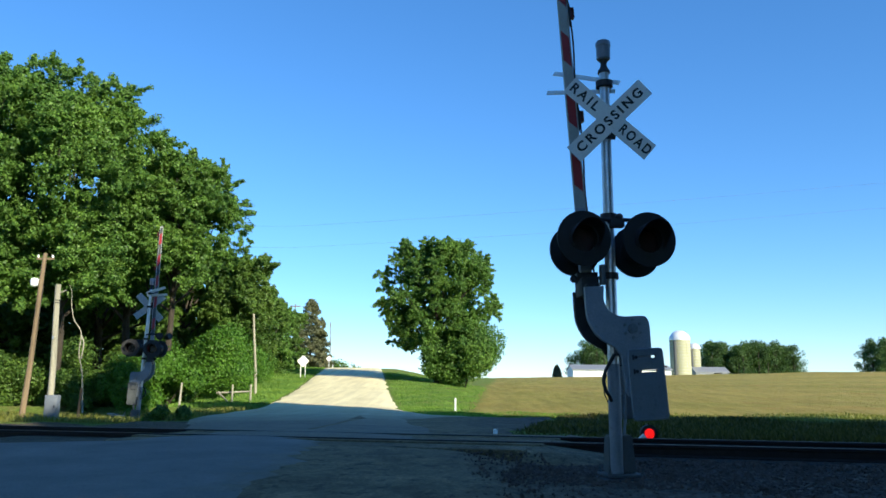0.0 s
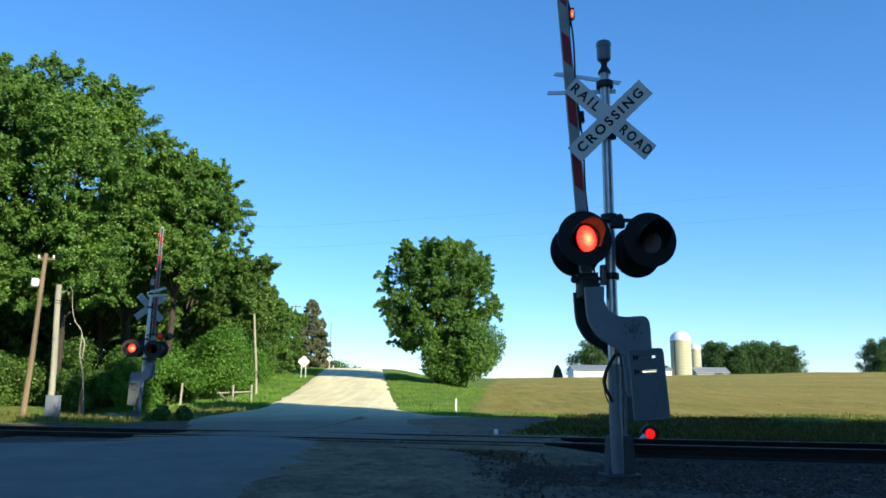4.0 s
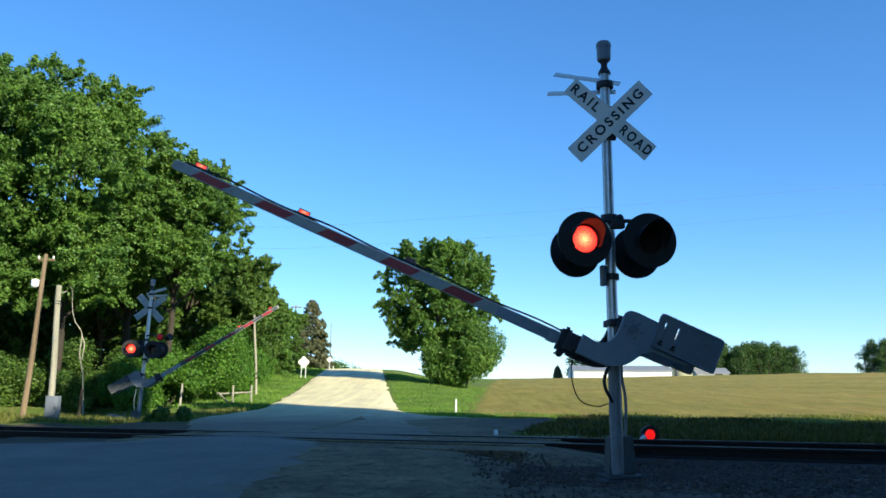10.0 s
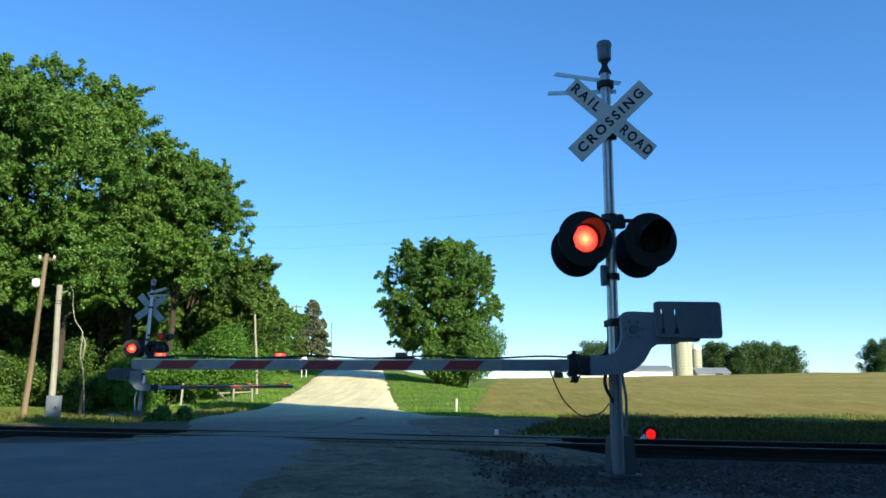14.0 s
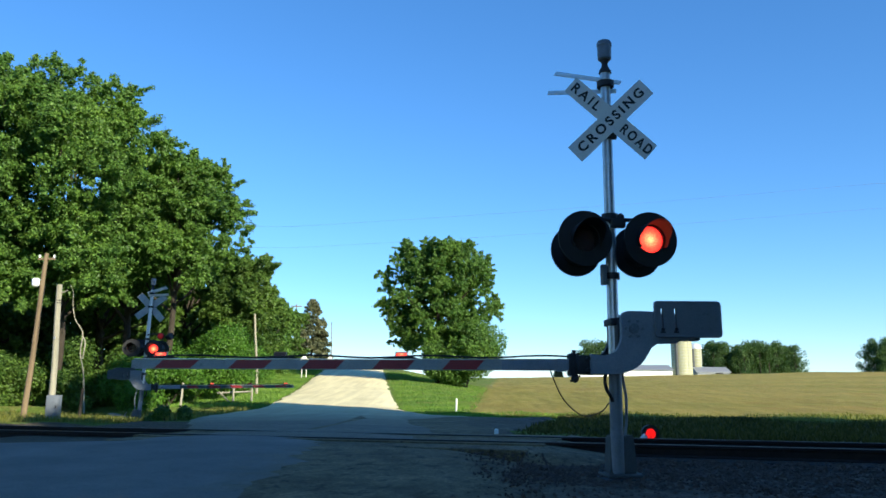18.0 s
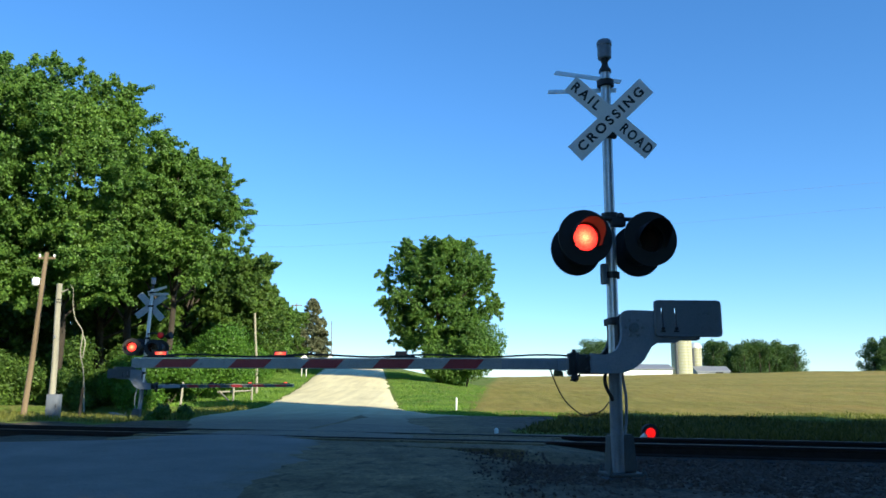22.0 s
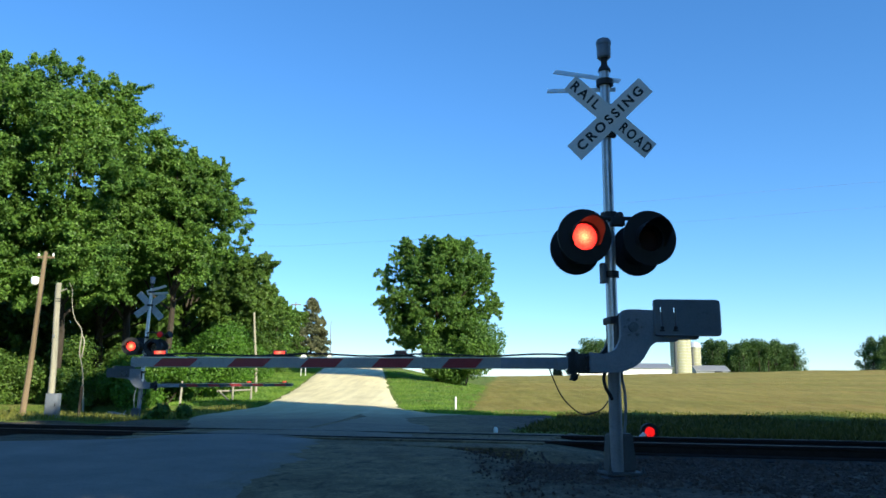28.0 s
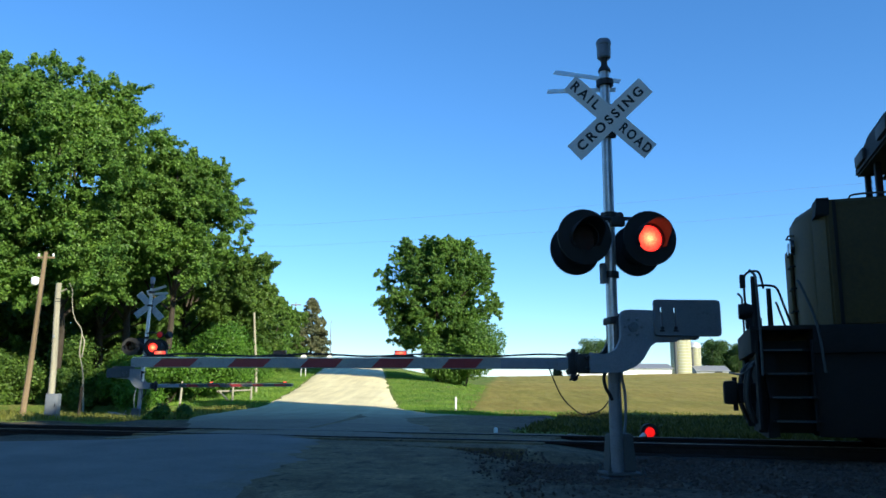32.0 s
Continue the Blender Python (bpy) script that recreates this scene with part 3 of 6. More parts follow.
for o0, o1, run, top in ((-2.7, -0.83, 2.3, 0.14), (-0.66, 0.66, 1.2, 0.145), (0.83, 2.6, 1.5, 0.13)):
    bm = B()
    rows = []
    for i in range(13):
        u = i / 12
        row = []
        for j in range(9):
            o = o0 + (o1 - o0) * j / 8
            wave = 0.22 * noise.noise((o * 1.7, i * 0.21, 4))
            z = top - (top + 0.16) * min(1.0, max(0.0, u + wave)) ** 1.2 - 0.3 * min(1.0, max(0.0, -1.6 - o)) ** 1.5
            row.append(bm.verts.new((0.2 + run * u, o, z)))
        rows.append(row)
    for r0, r1 in zip(rows, rows[1:]):
        for k in range(8):
            bm.faces.new((r0[k], r1[k], r1[k + 1], r0[k + 1]))
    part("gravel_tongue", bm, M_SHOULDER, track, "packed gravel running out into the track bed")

# ---- loose stones beside the track ----
rng = np.random.default_rng(5)


def stones(name, n, place, size, label):
    base = np.array([(1, 0, 0), (-1, 0, 0), (0, 1, 0), (0, -1, 0), (0, 0, 1), (0, 0, -1)], float)
    tri = np.array([(0, 2, 4), (2, 1, 4), (1, 3, 4), (3, 0, 4), (2, 0, 5), (1, 2, 5), (3, 1, 5), (0, 3, 5)])
    P = place(n)
    n = len(P)
    R = rng.normal(size=(n, 3, 3))
    Q, _ = np.linalg.qr(R)
    S = rng.uniform(*size, (n, 1, 1)) * rng.uniform(0.6, 1.3, (n, 6, 1))
    V = np.einsum("nij,kj->nki", Q, base) * S + P[:, None, :]
    F = (tri[None] + 6 * np.arange(n)[:, None, None]).reshape(-1, 3)
    return tagged(flat_object(name, V.reshape(-1, 3).tolist(), F.tolist(), M_STONE), label, "gravel", kind="stuff")


def by_track(n):
    s, o = rng.uniform(0.3, 9.0, n), -(1.0 + 3.2 * rng.random(n) ** 1.5)
    p = np.array([track_point(a, b) for a, b in zip(s, o)])
    p[:, 2] = np.maximum(ground_z(p[:, 0], p[:, 1]), np.interp(-o, [1.7, 2.6], [-0.03, -0.22])) + 0.006
    return p


def on_shoulder(n):
    x, y = rng.uniform(-1.6, 4.5, n), rng.uniform(7.5, 11.6, n)
    return np.stack([x, y, np.maximum(ground_z(x, y), np.where(x < 1.3, lerp(ROAD_Z, y) - 0.0, -9)) + 0.012], 1)


stones("ballast", 9000, by_track, (0.02, 0.05), "reddish brown crushed ballast stones beside the track")
stones("loose_gravel", 2600, on_shoulder, (0.008, 0.026), "scattered loose gravel on the shoulder")


# ---- trees ----
def leaf_mesh(name, centres, radii, count, size, material, parent, seed, flat=0.9, droop=0.0, weights=None, solid=0.2, axes=None):
    """Leaves in clumps: each clump is a ragged shell of small pointed blades, drawn out along its axis if it has one."""
    r = np.random.default_rng(seed)
    centres, radii = np.asarray(centres, float), np.asarray(radii, float)
    w = radii ** 2 if weights is None else np.asarray(weights, float)
    k = r.choice(len(centres), count, p=w / w.sum())
    d = r.normal(size=(count, 3))
    d /= np.linalg.norm(d, axis=1)[:, None]
    d[:, 2] *= flat
    shell = np.where(r.random(count) > solid, r.uniform(0.72, 1.12, count), r.uniform(0.1, 0.85, count))
    bump = 1 + 0.22 * np.sin(d[:, 0] * 5 + k) * np.sin(d[:, 1] * 6 + k * 2) * np.cos(d[:, 2] * 5)
    P = centres[k] + d * (radii[k] * shell * bump)[:, None]
    if axes is not None:
        P = P + np.asarray(axes, float)[k] * r.uniform(-0.75, 0.75, count)[:, None]
    nrm = d + 0.75 * r.normal(size=(count, 3)) + np.array([0, 0, 0.35])
    nrm /= np.linalg.norm(nrm, axis=1)[:, None]
    t = np.cross(nrm, r.normal(size=(count, 3)))
    t /= np.linalg.norm(t, axis=1)[:, None]
    t[:, 2] -= droop
    b = np.cross(nrm, t)
    s = (size * r.uniform(0.6, 1.35, count))[:, None]
    V = np.stack([P - t * s * 0.35 - b * s * 0.36, P - t * s * 0.35 + b * s * 0.36, P + t * s * 0.6], 1)
    F = np.arange(count * 3).reshape(-1, 3)
    return flat_object(name, V.reshape(-1, 3), F, material, False, parent)


def limb(bm, a, b, r0, r1, r, bend=0.12, n=7):
    a, b = Vector(a), Vector(b)
    ln = (b - a).length
    mid = [a.lerp(b, u) + Vector(r.normal(0, bend * ln * 0.35, 3)) * (0 if u in (0, 1) else 1) for u in (0, 0.33, 0.66, 1)]
    pts = arc(mid, 3)
    tube(bm, pts, [r0 + (r1 - r0) * i / (len(pts) - 1) for i in range(len(pts))], n)


def clump_cloud(r, n, height, base, radius, profile, squash, uneven=1.0):
    """Centres and sizes of leaf clumps that fill a crown of the given outline."""
    out, sizes = [], []
    while len(out) < n:
        u = r.random()
        z = base + u * (height - base)
        rad = radius * float(np.interp(u, [i / (len(profile) - 1) for i in range(len(profile))], profile))
        ang, q = r.random() * math.tau, math.sqrt(r.random())
        if q < 0.45 and r.random() < 0.25:
            continue
        c = rad * q
        size = r.uniform(0.5, 1.0) * squash
        wob = 1 + uneven * (0.18 * math.sin(3 * ang + u * 7) + 0.1 * math.sin(5 * ang - u * 11))
        out.append((c * wob * math.cos(ang), c * wob * math.sin(ang), min(z, height - size * 0.7)))
        sizes.append(size)
    return out, sizes


def tree(name, label, x, y, height, radius, base, profile, clumps, leaves, size, seed, material, trunk=0.28, squash=1.25, group="", drop=0.0, lean=(0, 0), twigs=14, uneven=0.8):
    r = np.random.default_rng(seed)
    z = gz(x, y) - 0.05 - drop
    th = thing(name, label, "tree", pose(x, y, z), group)
    cs, ss = clump_cloud(r, clumps, height, base, radius, profile, squash, uneven)
    cs = [(a + lean[0] * c / height, b + lean[1] * c / height, c) for a, b, c in cs]
    bm = B()
    top = height * 0.72
    limb(bm, (0, 0, -0.2), (lean[0] * 0.7, lean[1] * 0.7, top), trunk, trunk * 0.3, r, 0.05, 10)
    for k in r.choice(len(cs), min(len(cs), 16), replace=False):
        c = cs[k]
        h = min(c[2] * 0.55 + base * 0.1, top * 0.9)
        u = h / top
        limb(bm, (lean[0] * 0.7 * u, lean[1] * 0.7 * u, h), c, trunk * (0.5 - 0.28 * u), trunk * 0.08, r)
    part("trunk", bm, M_BARK, th)
    cs2, ss2, axes = list(cs), [v * 0.72 for v in ss], [(0, 0, 0)] * len(cs)
    ws = [(0.28 if twigs else 1.0) * v * v for v in ss2]
    for c, v in zip(cs, ss):
        for _ in range(twigs):
            d = r.normal(size=3) + np.array([0, 0, 0.15])
            d /= np.linalg.norm(d)
            q = v * r.uniform(0.12, 0.26)
            run = v * r.uniform(0.14, 0.33)
            cs2.append(tuple(np.array(c) + d * v * r.uniform(0.55, 1.05)))
            ss2.append(q)
            axes.append(tuple((d + r.normal(0, 0.35, 3)) * run))
            ws.append(q * (q + run))
    leaf_mesh("crown", cs2, ss2, leaves, size, material, th, seed, 0.75 if twigs else 0.9, 0.0, ws, 0.6 if twigs else 0.2, axes)
    return th


ROUND = [0.45, 0.8, 0.98, 1.0, 0.95, 0.8, 0.5]
TALL = [0.6, 0.85, 0.95, 1.0, 0.9, 0.75, 0.45]
BROAD = [0.6, 0.8, 0.9, 0.95, 1.0, 0.92, 0.6]
WIDE_LOW = [0.9, 1.0, 0.95, 0.9, 0.75, 0.5]
DECID = "leafy green deciduous tree at the edge of the wood"
# the wood beside the road
tree("maple_tree", "tall full-crowned maple tree with sunlit leaves", -16.7, 34.5, 14.3, 4.05, 5.0, BROAD, 150, 290000, 0.125, 11, M_LEAF, 0.22, 1.3, "trees of the wood")
tree("maple_tree", "tall maple tree deep in the wood", -20.0, 33, 15.4, 3.2, 5.6, TALL, 70, 100000, 0.135, 12, M_LEAF, 0.34, 1.3, "trees of the wood")
tree("maple_tree", "broad maple tree leaning over the dark edge of the wood", -13.3, 38, 11.7, 2.9, 6.0, [0.8, 1.0, 1.0, 0.95, 0.85, 0.7, 0.5], 100, 190000, 0.12, 23, M_LEAF, 0.2, 1.1, "trees of the wood", lean=(0.6, 0))
tree("oak_tree", DECID, -16.8, 42, 11.4, 3.6, 5.6, TALL, 60, 80000, 0.16, 14, M_LEAF2, 0.28, 1.2, "trees of the wood")
tree("oak_tree", DECID, -12.3, 49, 8.3, 2.0, 1.6, BROAD, 70, 80000, 0.14, 15, M_LEAF2, 0.2, 0.95, "trees of the wood")
tree("oak_tree", DECID, -13.9, 58, 6.9, 2.4, 0.8, ROUND, 44, 52000, 0.15, 16, M_LEAF2, 0.2, 1.0, "trees of the wood")
tree("oak_tree", DECID, -14.6, 68, 6.3, 2.4, 0.6, ROUND, 40, 44000, 0.17, 17, M_LEAF, 0.18, 1.0, "trees of the wood")
tree("oak_tree", DECID, -15.6, 80, 5.6, 2.5, 0.5, ROUND, 38, 36000, 0.19, 18, M_LEAF2, 0.18, 1.0, "trees of the wood")
tree("oak_tree", DECID, -27.0, 40, 13.6, 5.0, 3.0, TALL, 50, 34000, 0.24, 19, M_LEAF2, 0.3, 1.5, "trees of the wood")
tree("oak_tree", DECID, -20.5, 48, 10.4, 4.2, 4.2, TALL, 50, 34000, 0.24, 20, M_LEAF2, 0.3, 1.5, "trees of the wood")
for k, (x, y, h, rad) in enumerate([(-33, 47, 12, 5), (-27.5, 55, 12, 5), (-22.5, 58, 11, 4.5), (-38, 55, 12, 5), (-25, 45, 7, 3.5), (-17.6, 54, 9.5, 3.6), (-19.5, 62, 10, 4.5)]):
    tree("oak_tree", "shaded oak tree in the depth of the wood", x, y, h, rad, 0.2, WIDE_LOW, 60, 22000, 0.4, 120 + k, M_LEAF2, 0.26, 1.7, "trees of the wood", twigs=1)
# the lone tree by the field
tree("maple_tree", "lone round maple tree at the field edge with low leafy skirt", -0.3, 62.5, 11.1, 4.3, 2.6, [0.92, 0.98, 1.0, 1.0, 1.0, 0.9, 0.62], 360, 300000, 0.14, 36, M_LEAF, 0.36, 0.8, uneven=0.35)


def bush(x, y, height, radius, leaves, seed, material, size=0.22, name="bush", label="dense bright green bush under the trees", group="bushes of the wood"):
    r = np.random.default_rng(seed)
    th = thing(name, label, "bush", pose(x, y, gz(x, y) - 0.04), group)
    n = max(6, int(radius * 7))
    cs = [(radius * math.sqrt(r.random()) * math.cos(a), radius * math.sqrt(r.random()) * math.sin(a), height * (0.12 + 0.75 * r.random() ** 1.2)) for a in r.random(n) * math.tau]
    ss = [height * r.uniform(0.18, 0.3) + 0.12 for _ in cs]
    bm = B()
    for k in range(4):
        limb(bm, (0, 0, -0.1), cs[k], 0.035, 0.01, r, 0.1, 5)
    part("stem", bm, M_BARK, th)
    leaf_mesh("foliage", cs, ss, leaves, size, material, th, seed)


for k, (x, y, h, rad, n) in enumerate([
        (-17.6, 35.2, 1.4, 1.5, 2500), (-15.2, 34.8, 1.5, 1.6, 4000), (-13.4, 35.2, 2.2, 1.9, 6000), (-12.4, 36.2, 2.6, 1.7, 6000),
        (-12.1, 38.8, 3.4, 1.8, 6500), (-12.3, 42.0, 3.2, 1.7, 5500), (-12.7, 46, 3.0, 1.8, 5000), (-13.3, 51, 3.0, 1.8, 4500), (-13.9, 56, 2.8, 1.8, 4000),
        (-14.6, 62, 2.6, 1.8, 3500), (-15.3, 68, 2.4, 1.7, 3000), (-16.1, 75, 2.2, 1.8, 3000), (-16.6, 85, 2.2, 1.8, 2500), (-28, 33, 3.0, 2.4, 3500),
        (-15.9, 37.0, 2.7, 2.0, 4500), (-19.6, 35.0, 2.3, 1.7, 4000), (-22.4, 35.6, 2.6, 1.9, 4000), (-25.4, 36, 2.6, 1.9, 3500)]):
    # bushes left of x -15 take the darker leaf, standing in for shade
    bush(x, y, h, rad, int(n * 3.6), 60 + k, M_BUSH if x > -15 else M_LEAF2, 0.11)
bush(1.75, 61.3, 4.9, 2.1, 40000, 91, M_LEAF, 0.16, label="tall shrub growth round the lone tree", group="bushes at the lone tree")
bush(-0.3, 61.0, 3.0, 1.6, 16000, 92, M_LEAF, 0.16, label="shrub growth round the lone tree", group="bushes at the lone tree")
bush(-8.1, 23.8, 0.34, 0.55, 4000, 93, M_LEAF2, 0.08, label="low dark bush beside the far crossing signal", group="bushes by the road")
# unseen woods out beside the track, whose shade lies over the crossing
for k, (x, y, h) in enumerate([(13, -3, 17.9), (16.15, -0.2, 22.6), (23.2, -0.3, 22.9), (24.6, -2.2, 23.4), (17.8, -0.2, 17.6), (20.0, 1.2, 18.6), (19, -9, 19), (7, -5, 18), (26, -6.5, 20.2), (33, -9, 22.4), (40, -10, 23.8), (47, -13, 24.6), (16, -13, 20), (23, -14, 20), (31, -16, 21), (39, -19, 21), (9, -12, 18),
                               # the first four here stand behind the view, added to cut skylight
                               (-15, -8, 16), (-21, -2, 16), (-16, -18, 18), (-27, 4, 15), (52, -16, 24.8), (58, -20, 26)]):
    # the 22.6 m one is a high crown, added to shade the far signal
    tree("oak_tree", "dense oak tree of the unseen wood that shades the crossing", x, y, h, 1.5 if h == 22.6 else 4.6, 17.0 if h == 22.6 else 0.6, TALL, 60, 5200, 0.85, 200 + k, M_LEAF2, 0.35, 0.75 if h == 22.6 else 1.7, "trees along the railway", twigs=0)


# unseen trees added to hold skylight off the locomotive and stop sun flecks
for k, (x, y, h, rad) in enumerate([(9.0, 4.8, 11, 2.5), (12.5, 4.0, 12, 2.7), (16.0, 3.2, 12, 2.8), (6.8, 1.2, 9, 2.4), (6.0, -3.4, 13, 2.8), (20.5, 2.0, 12, 2.8), (8.6, -5.0, 12, 2.8)]):
    tree("oak_tree", "unseen low-branched oak tree added to keep light off the crossing", x, y, h, rad, 0.3, WIDE_LOW, 40, 5000, 0.5, 240 + k, M_LEAF2, 0.16, 1.3, "trees along the railway", twigs=0)


def conifer(x, y, height, radius, seed):
    r = np.random.default_rng(seed)
    th = thing("spruce_tree", "dark pointed spruce tree above the hedge", "tree", pose(x, y, gz(x, y) - 0.05))
    part("trunk", rod(B(), (0, 0, -0.2), (0, 0, height * 0.97), 0.2, 0.03, 8), M_BARK, th)
    cs, ss = [], []
    for _ in range(520):
        u = r.random() ** 0.8
        a = r.random() * math.tau
        q = radius * (1 - u) ** 0.55 * r.uniform(0.35, 1.0)
        cs.append((q * math.cos(a), q * math.sin(a), height * (0.06 + 0.92 * u) - 0.25 * q))
        ss.append(0.2 + 0.3 * (1 - u))
    leaf_mesh("crown", cs, ss, 26000, 0.24, M_NEEDLE, th, seed, 0.6, 0.4)


conifer(-17.0, 103, 9.7, 3.3, 301)


# ---- crossing signals ----
PIVOT = (0.14, 0.0, 1.572)
CASTING = [(-0.48, -0.27), (-0.32, -0.29), (-0.24, -0.27), (-0.17, -0.19), (-0.135, -0.08), (-0.135, 0.11), (-0.115, 0.165), (-0.06, 0.19), (0.1, 0.19), (0.29, 0.18), (0.325, 0.15),
           (0.33, -0.1), (0.29, -0.14), (0.21, -0.18), (0.15, -0.27), (0.07, -0.38), (-0.05, -0.45), (-0.18, -0.485), (-0.48, -0.485)]
ARM_TIP = -5.32
LENS_AT = 0.105


def words(name, text, size, width, parent, at):
    """Raised letters as one mesh, fitted to a width."""
    cu = bpy.data.curves.new(name, "FONT")
    cu.body, cu.size, cu.extrude, cu.offset = text, size, 0.0015, 0.0045
    cu.align_x, cu.align_y = "CENTER", "CENTER"
    cu.space_character = 1.4
    tmp = bpy.data.objects.new(name, cu)
    me = bpy.data.meshes.new_from_object(tmp)
    bpy.data.objects.remove(tmp)
    xs = [v.co.x for v in me.vertices]
    k, mid = width / (max(xs) - min(xs)), (max(xs) + min(xs)) / 2
    for v in me.vertices:
        v.co.x = (v.co.x - mid) * k
    me.materials.append(M_LETTER)
    ob = new(name, me)
    ob.parent, ob.matrix_basis = parent, at
    return ob


def signal_lamp(root, x, y, z, facing, turn):
    """One flasher: round black background, hooded housing and its turning lens unit. facing -1 looks at oncoming traffic."""
    at = pose(x, y, z, 0, 0, (0 if facing < 0 else 180) + turn)
    bm = B()
    n = 36
    for r_in, r_out, y0, y1 in ((0.149, 0.305, -0.012, 0.012),):
        rings = [[bm.verts.new((r * math.cos(k * math.tau / n), yy, r * math.sin(k * math.tau / n))) for k in range(n)] for r, yy in ((r_in, y0), (r_out, y0), (r_out, y1), (r_in, y1))]
        for a, b in zip(rings, rings[1:] + rings[:1]):
            for k in range(n):
                bm.faces.new((a[k], a[(k + 1) % n], b[(k + 1) % n], b[k]))
    disc = part("lamp_background", bm, M_BLACK, root, "round black lamp background", at=at)
    bm = B()
    prof = [(0.0, 0.36), (0.06, 0.355), (0.14, 0.33), (0.176, 0.27), (0.182, 0.012), (0.17, 0.012), (0.17, 0.26), (0.13, 0.315), (0.0, 0.34)]
    lathe(bm, prof, 24, pose(0, 0, 0, -90))
    part("lamp_housing", bm, M_BLACK, disc, "black lamp housing")
    bm = B()
    hood = []
    for k in range(21):
        a = radians(-35 + 250 * k / 20)
        reach = 0.30 * (0.35 + 0.65 * max(0.0, math.sin(a)) ** 0.6) if math.sin(a) > 0 else 0.10
        hood.append([bm.verts.new((rr * math.cos(a), yy, rr * math.sin(a))) for rr, yy in ((0.163, -0.012), (0.172, -reach), (0.178, -reach), (0.17, -0.012))])
    for a, b in zip(hood, hood[1:]):
        for k in range(4):
            bm.faces.new((a[k], a[(k + 1) % 4], b[(k + 1) % 4], b[k]))
    bm.faces.new(hood[0])
    bm.faces.new(hood[-1][::-1])
    part("hood", bm, M_BLACK, disc, "black visor over the lens")
    # the lens unit turns in the housing to show its lit face
    bm = B()
    lathe(bm, [(0.15, 0.0), (0.147, 0.01), (0.1, 0.022), (0.0, 0.03)], 28, pose(0, -0.075, 0, 90))
    lathe(bm, [(0.0, -0.012), (0.167, -0.012), (0.167, -0.001), (0.0, -0.001)], 28, pose(0, -0.075, 0, 90))
    bm.faces.ensure_lookup_table()
    for f in bm.faces:
        if f.calc_center_median().y > -0.0745:
            f.material_index = 1
    return part("lens", bm, (M_SIGNAL_LIT, M_LENSBACK), disc, "red signal lens", at=pose(0, LENS_AT, 0))


def crossing_signal(label, at, cast_tone, plate_tone):
    root = thing("crossing_signal", label, "crossing signal", at, "railway crossing signals")
    part("foundation", box(B(), (0.05, 0, -0.16), (0.5, 0.5, 0.3), 0.02), M_DARKMETAL, root, "dark buried footing of the mast")
    bm = B()
    low = [bm.verts.new((x, y, 0.03)) for x, y in ((-0.085, -0.02), (0.215, -0.02), (0.215, 0.24), (-0.085, 0.24))]
    high = [bm.verts.new((x, y, 0.43)) for x, y in ((-0.07, -0.01), (0.185, -0.01), (0.185, 0.2), (-0.07, 0.2))]
    bm.faces.new(low[::-1])
    bm.faces.new(high)
    for k in range(4):
        bm.faces.new((low[k], low[(k + 1) % 4], high[(k + 1) % 4], high[k]))
    bmesh.ops.bevel(bm, geom=list(bm.edges), offset=0.015, segments=2, affect="EDGES")
    box(bm, (0.065, 0.06, 0.012), (0.42, 0.42, 0.03), 0.006)
    part("mast_base", bm, M_PEDESTAL, root, "flared grey mast pedestal")
    for a in range(4):
        p = (0.065 + 0.18 * (1 if a % 2 else -1), 0.06 + 0.185 * (1 if a > 1 else -1), 0)
        part("anchor_bolt", rod(rod(B(), (p[0], p[1], 0.0), (p[0], p[1], 0.09), 0.014), (p[0], p[1], 0.025), (p[0], p[1], 0.05), 0.026, n=6), M_PEDESTAL, root)
    part("mast", rod(B(), (0, 0, 0.03), (0, 0, 4.6), 0.064, 0.058, 20), M_GALV, root, "galvanized tubular mast")
    # a thin shell of duller grey round the lower mast
    part("lower_mast_shell", rod(B(), (0, 0, 0.03), (0, 0, 1.2), 0.07, 0.07, 20), M_PLATE, root, "dull grey lower mast")
    for z, w in ((4.46, 0.1), (2.86, 0.095), (2.18, 0.09), (3.99, 0.09)):
        bm = rod(B(), (0, 0, z - 0.035), (0, 0, z + 0.035), w, n=18)
        box(bm, (0, w + 0.02, z), (0.05, 0.07, 0.06), 0.006)
        part("mast_clamp", bm, M_DARKMETAL, root)
    # bell
    bm = lathe(B(), [(0.075, 4.6), (0.07, 4.63), (0.04, 4.68), (0.035, 4.72), (0.06, 4.77)], 18)
    bell = part("bell_bracket", bm, M_DARKMETAL, root)
    part("bell", lathe(B(), [(0.068, 4.765), (0.08, 4.78), (0.082, 4.93), (0.088, 4.935), (0.088, 4.975), (0.074, 5.0), (0.0, 5.005)], 22), M_PLATE, bell, "dark grey crossing bell")
    # crossbuck towards the traffic
    blades = []
    for ang, y in ((44.5, -0.112), (-40.5, -0.1)):
        bm = box(B(), (0, 0, 0), (1.22, 0.004, 0.229), 0.0)
        blade = part("crossbuck_blade", bm, M_WHITE, root, "white reflective blade with black letters", at=pose(0.02, y, 3.985 if ang > 0 else 4.01, 0, -ang, 0))
        part("blade_back", box(B(), (0, 0.0045, 0), (1.214, 0.004, 0.223), 0.0), M_BAREBACK, blade, "bare grey metal back")
        blades.append(blade)
    words("lettering", "CROSSING", 0.15, 1.06, blades[0], pose(0, -0.004, 0, 90))
    words("lettering", "RAIL", 0.17, 0.39, blades[1], pose(-0.375, -0.004, 0, 90))
    words("lettering", "ROAD", 0.17, 0.43, blades[1], pose(0.385, -0.004, 0, 90))
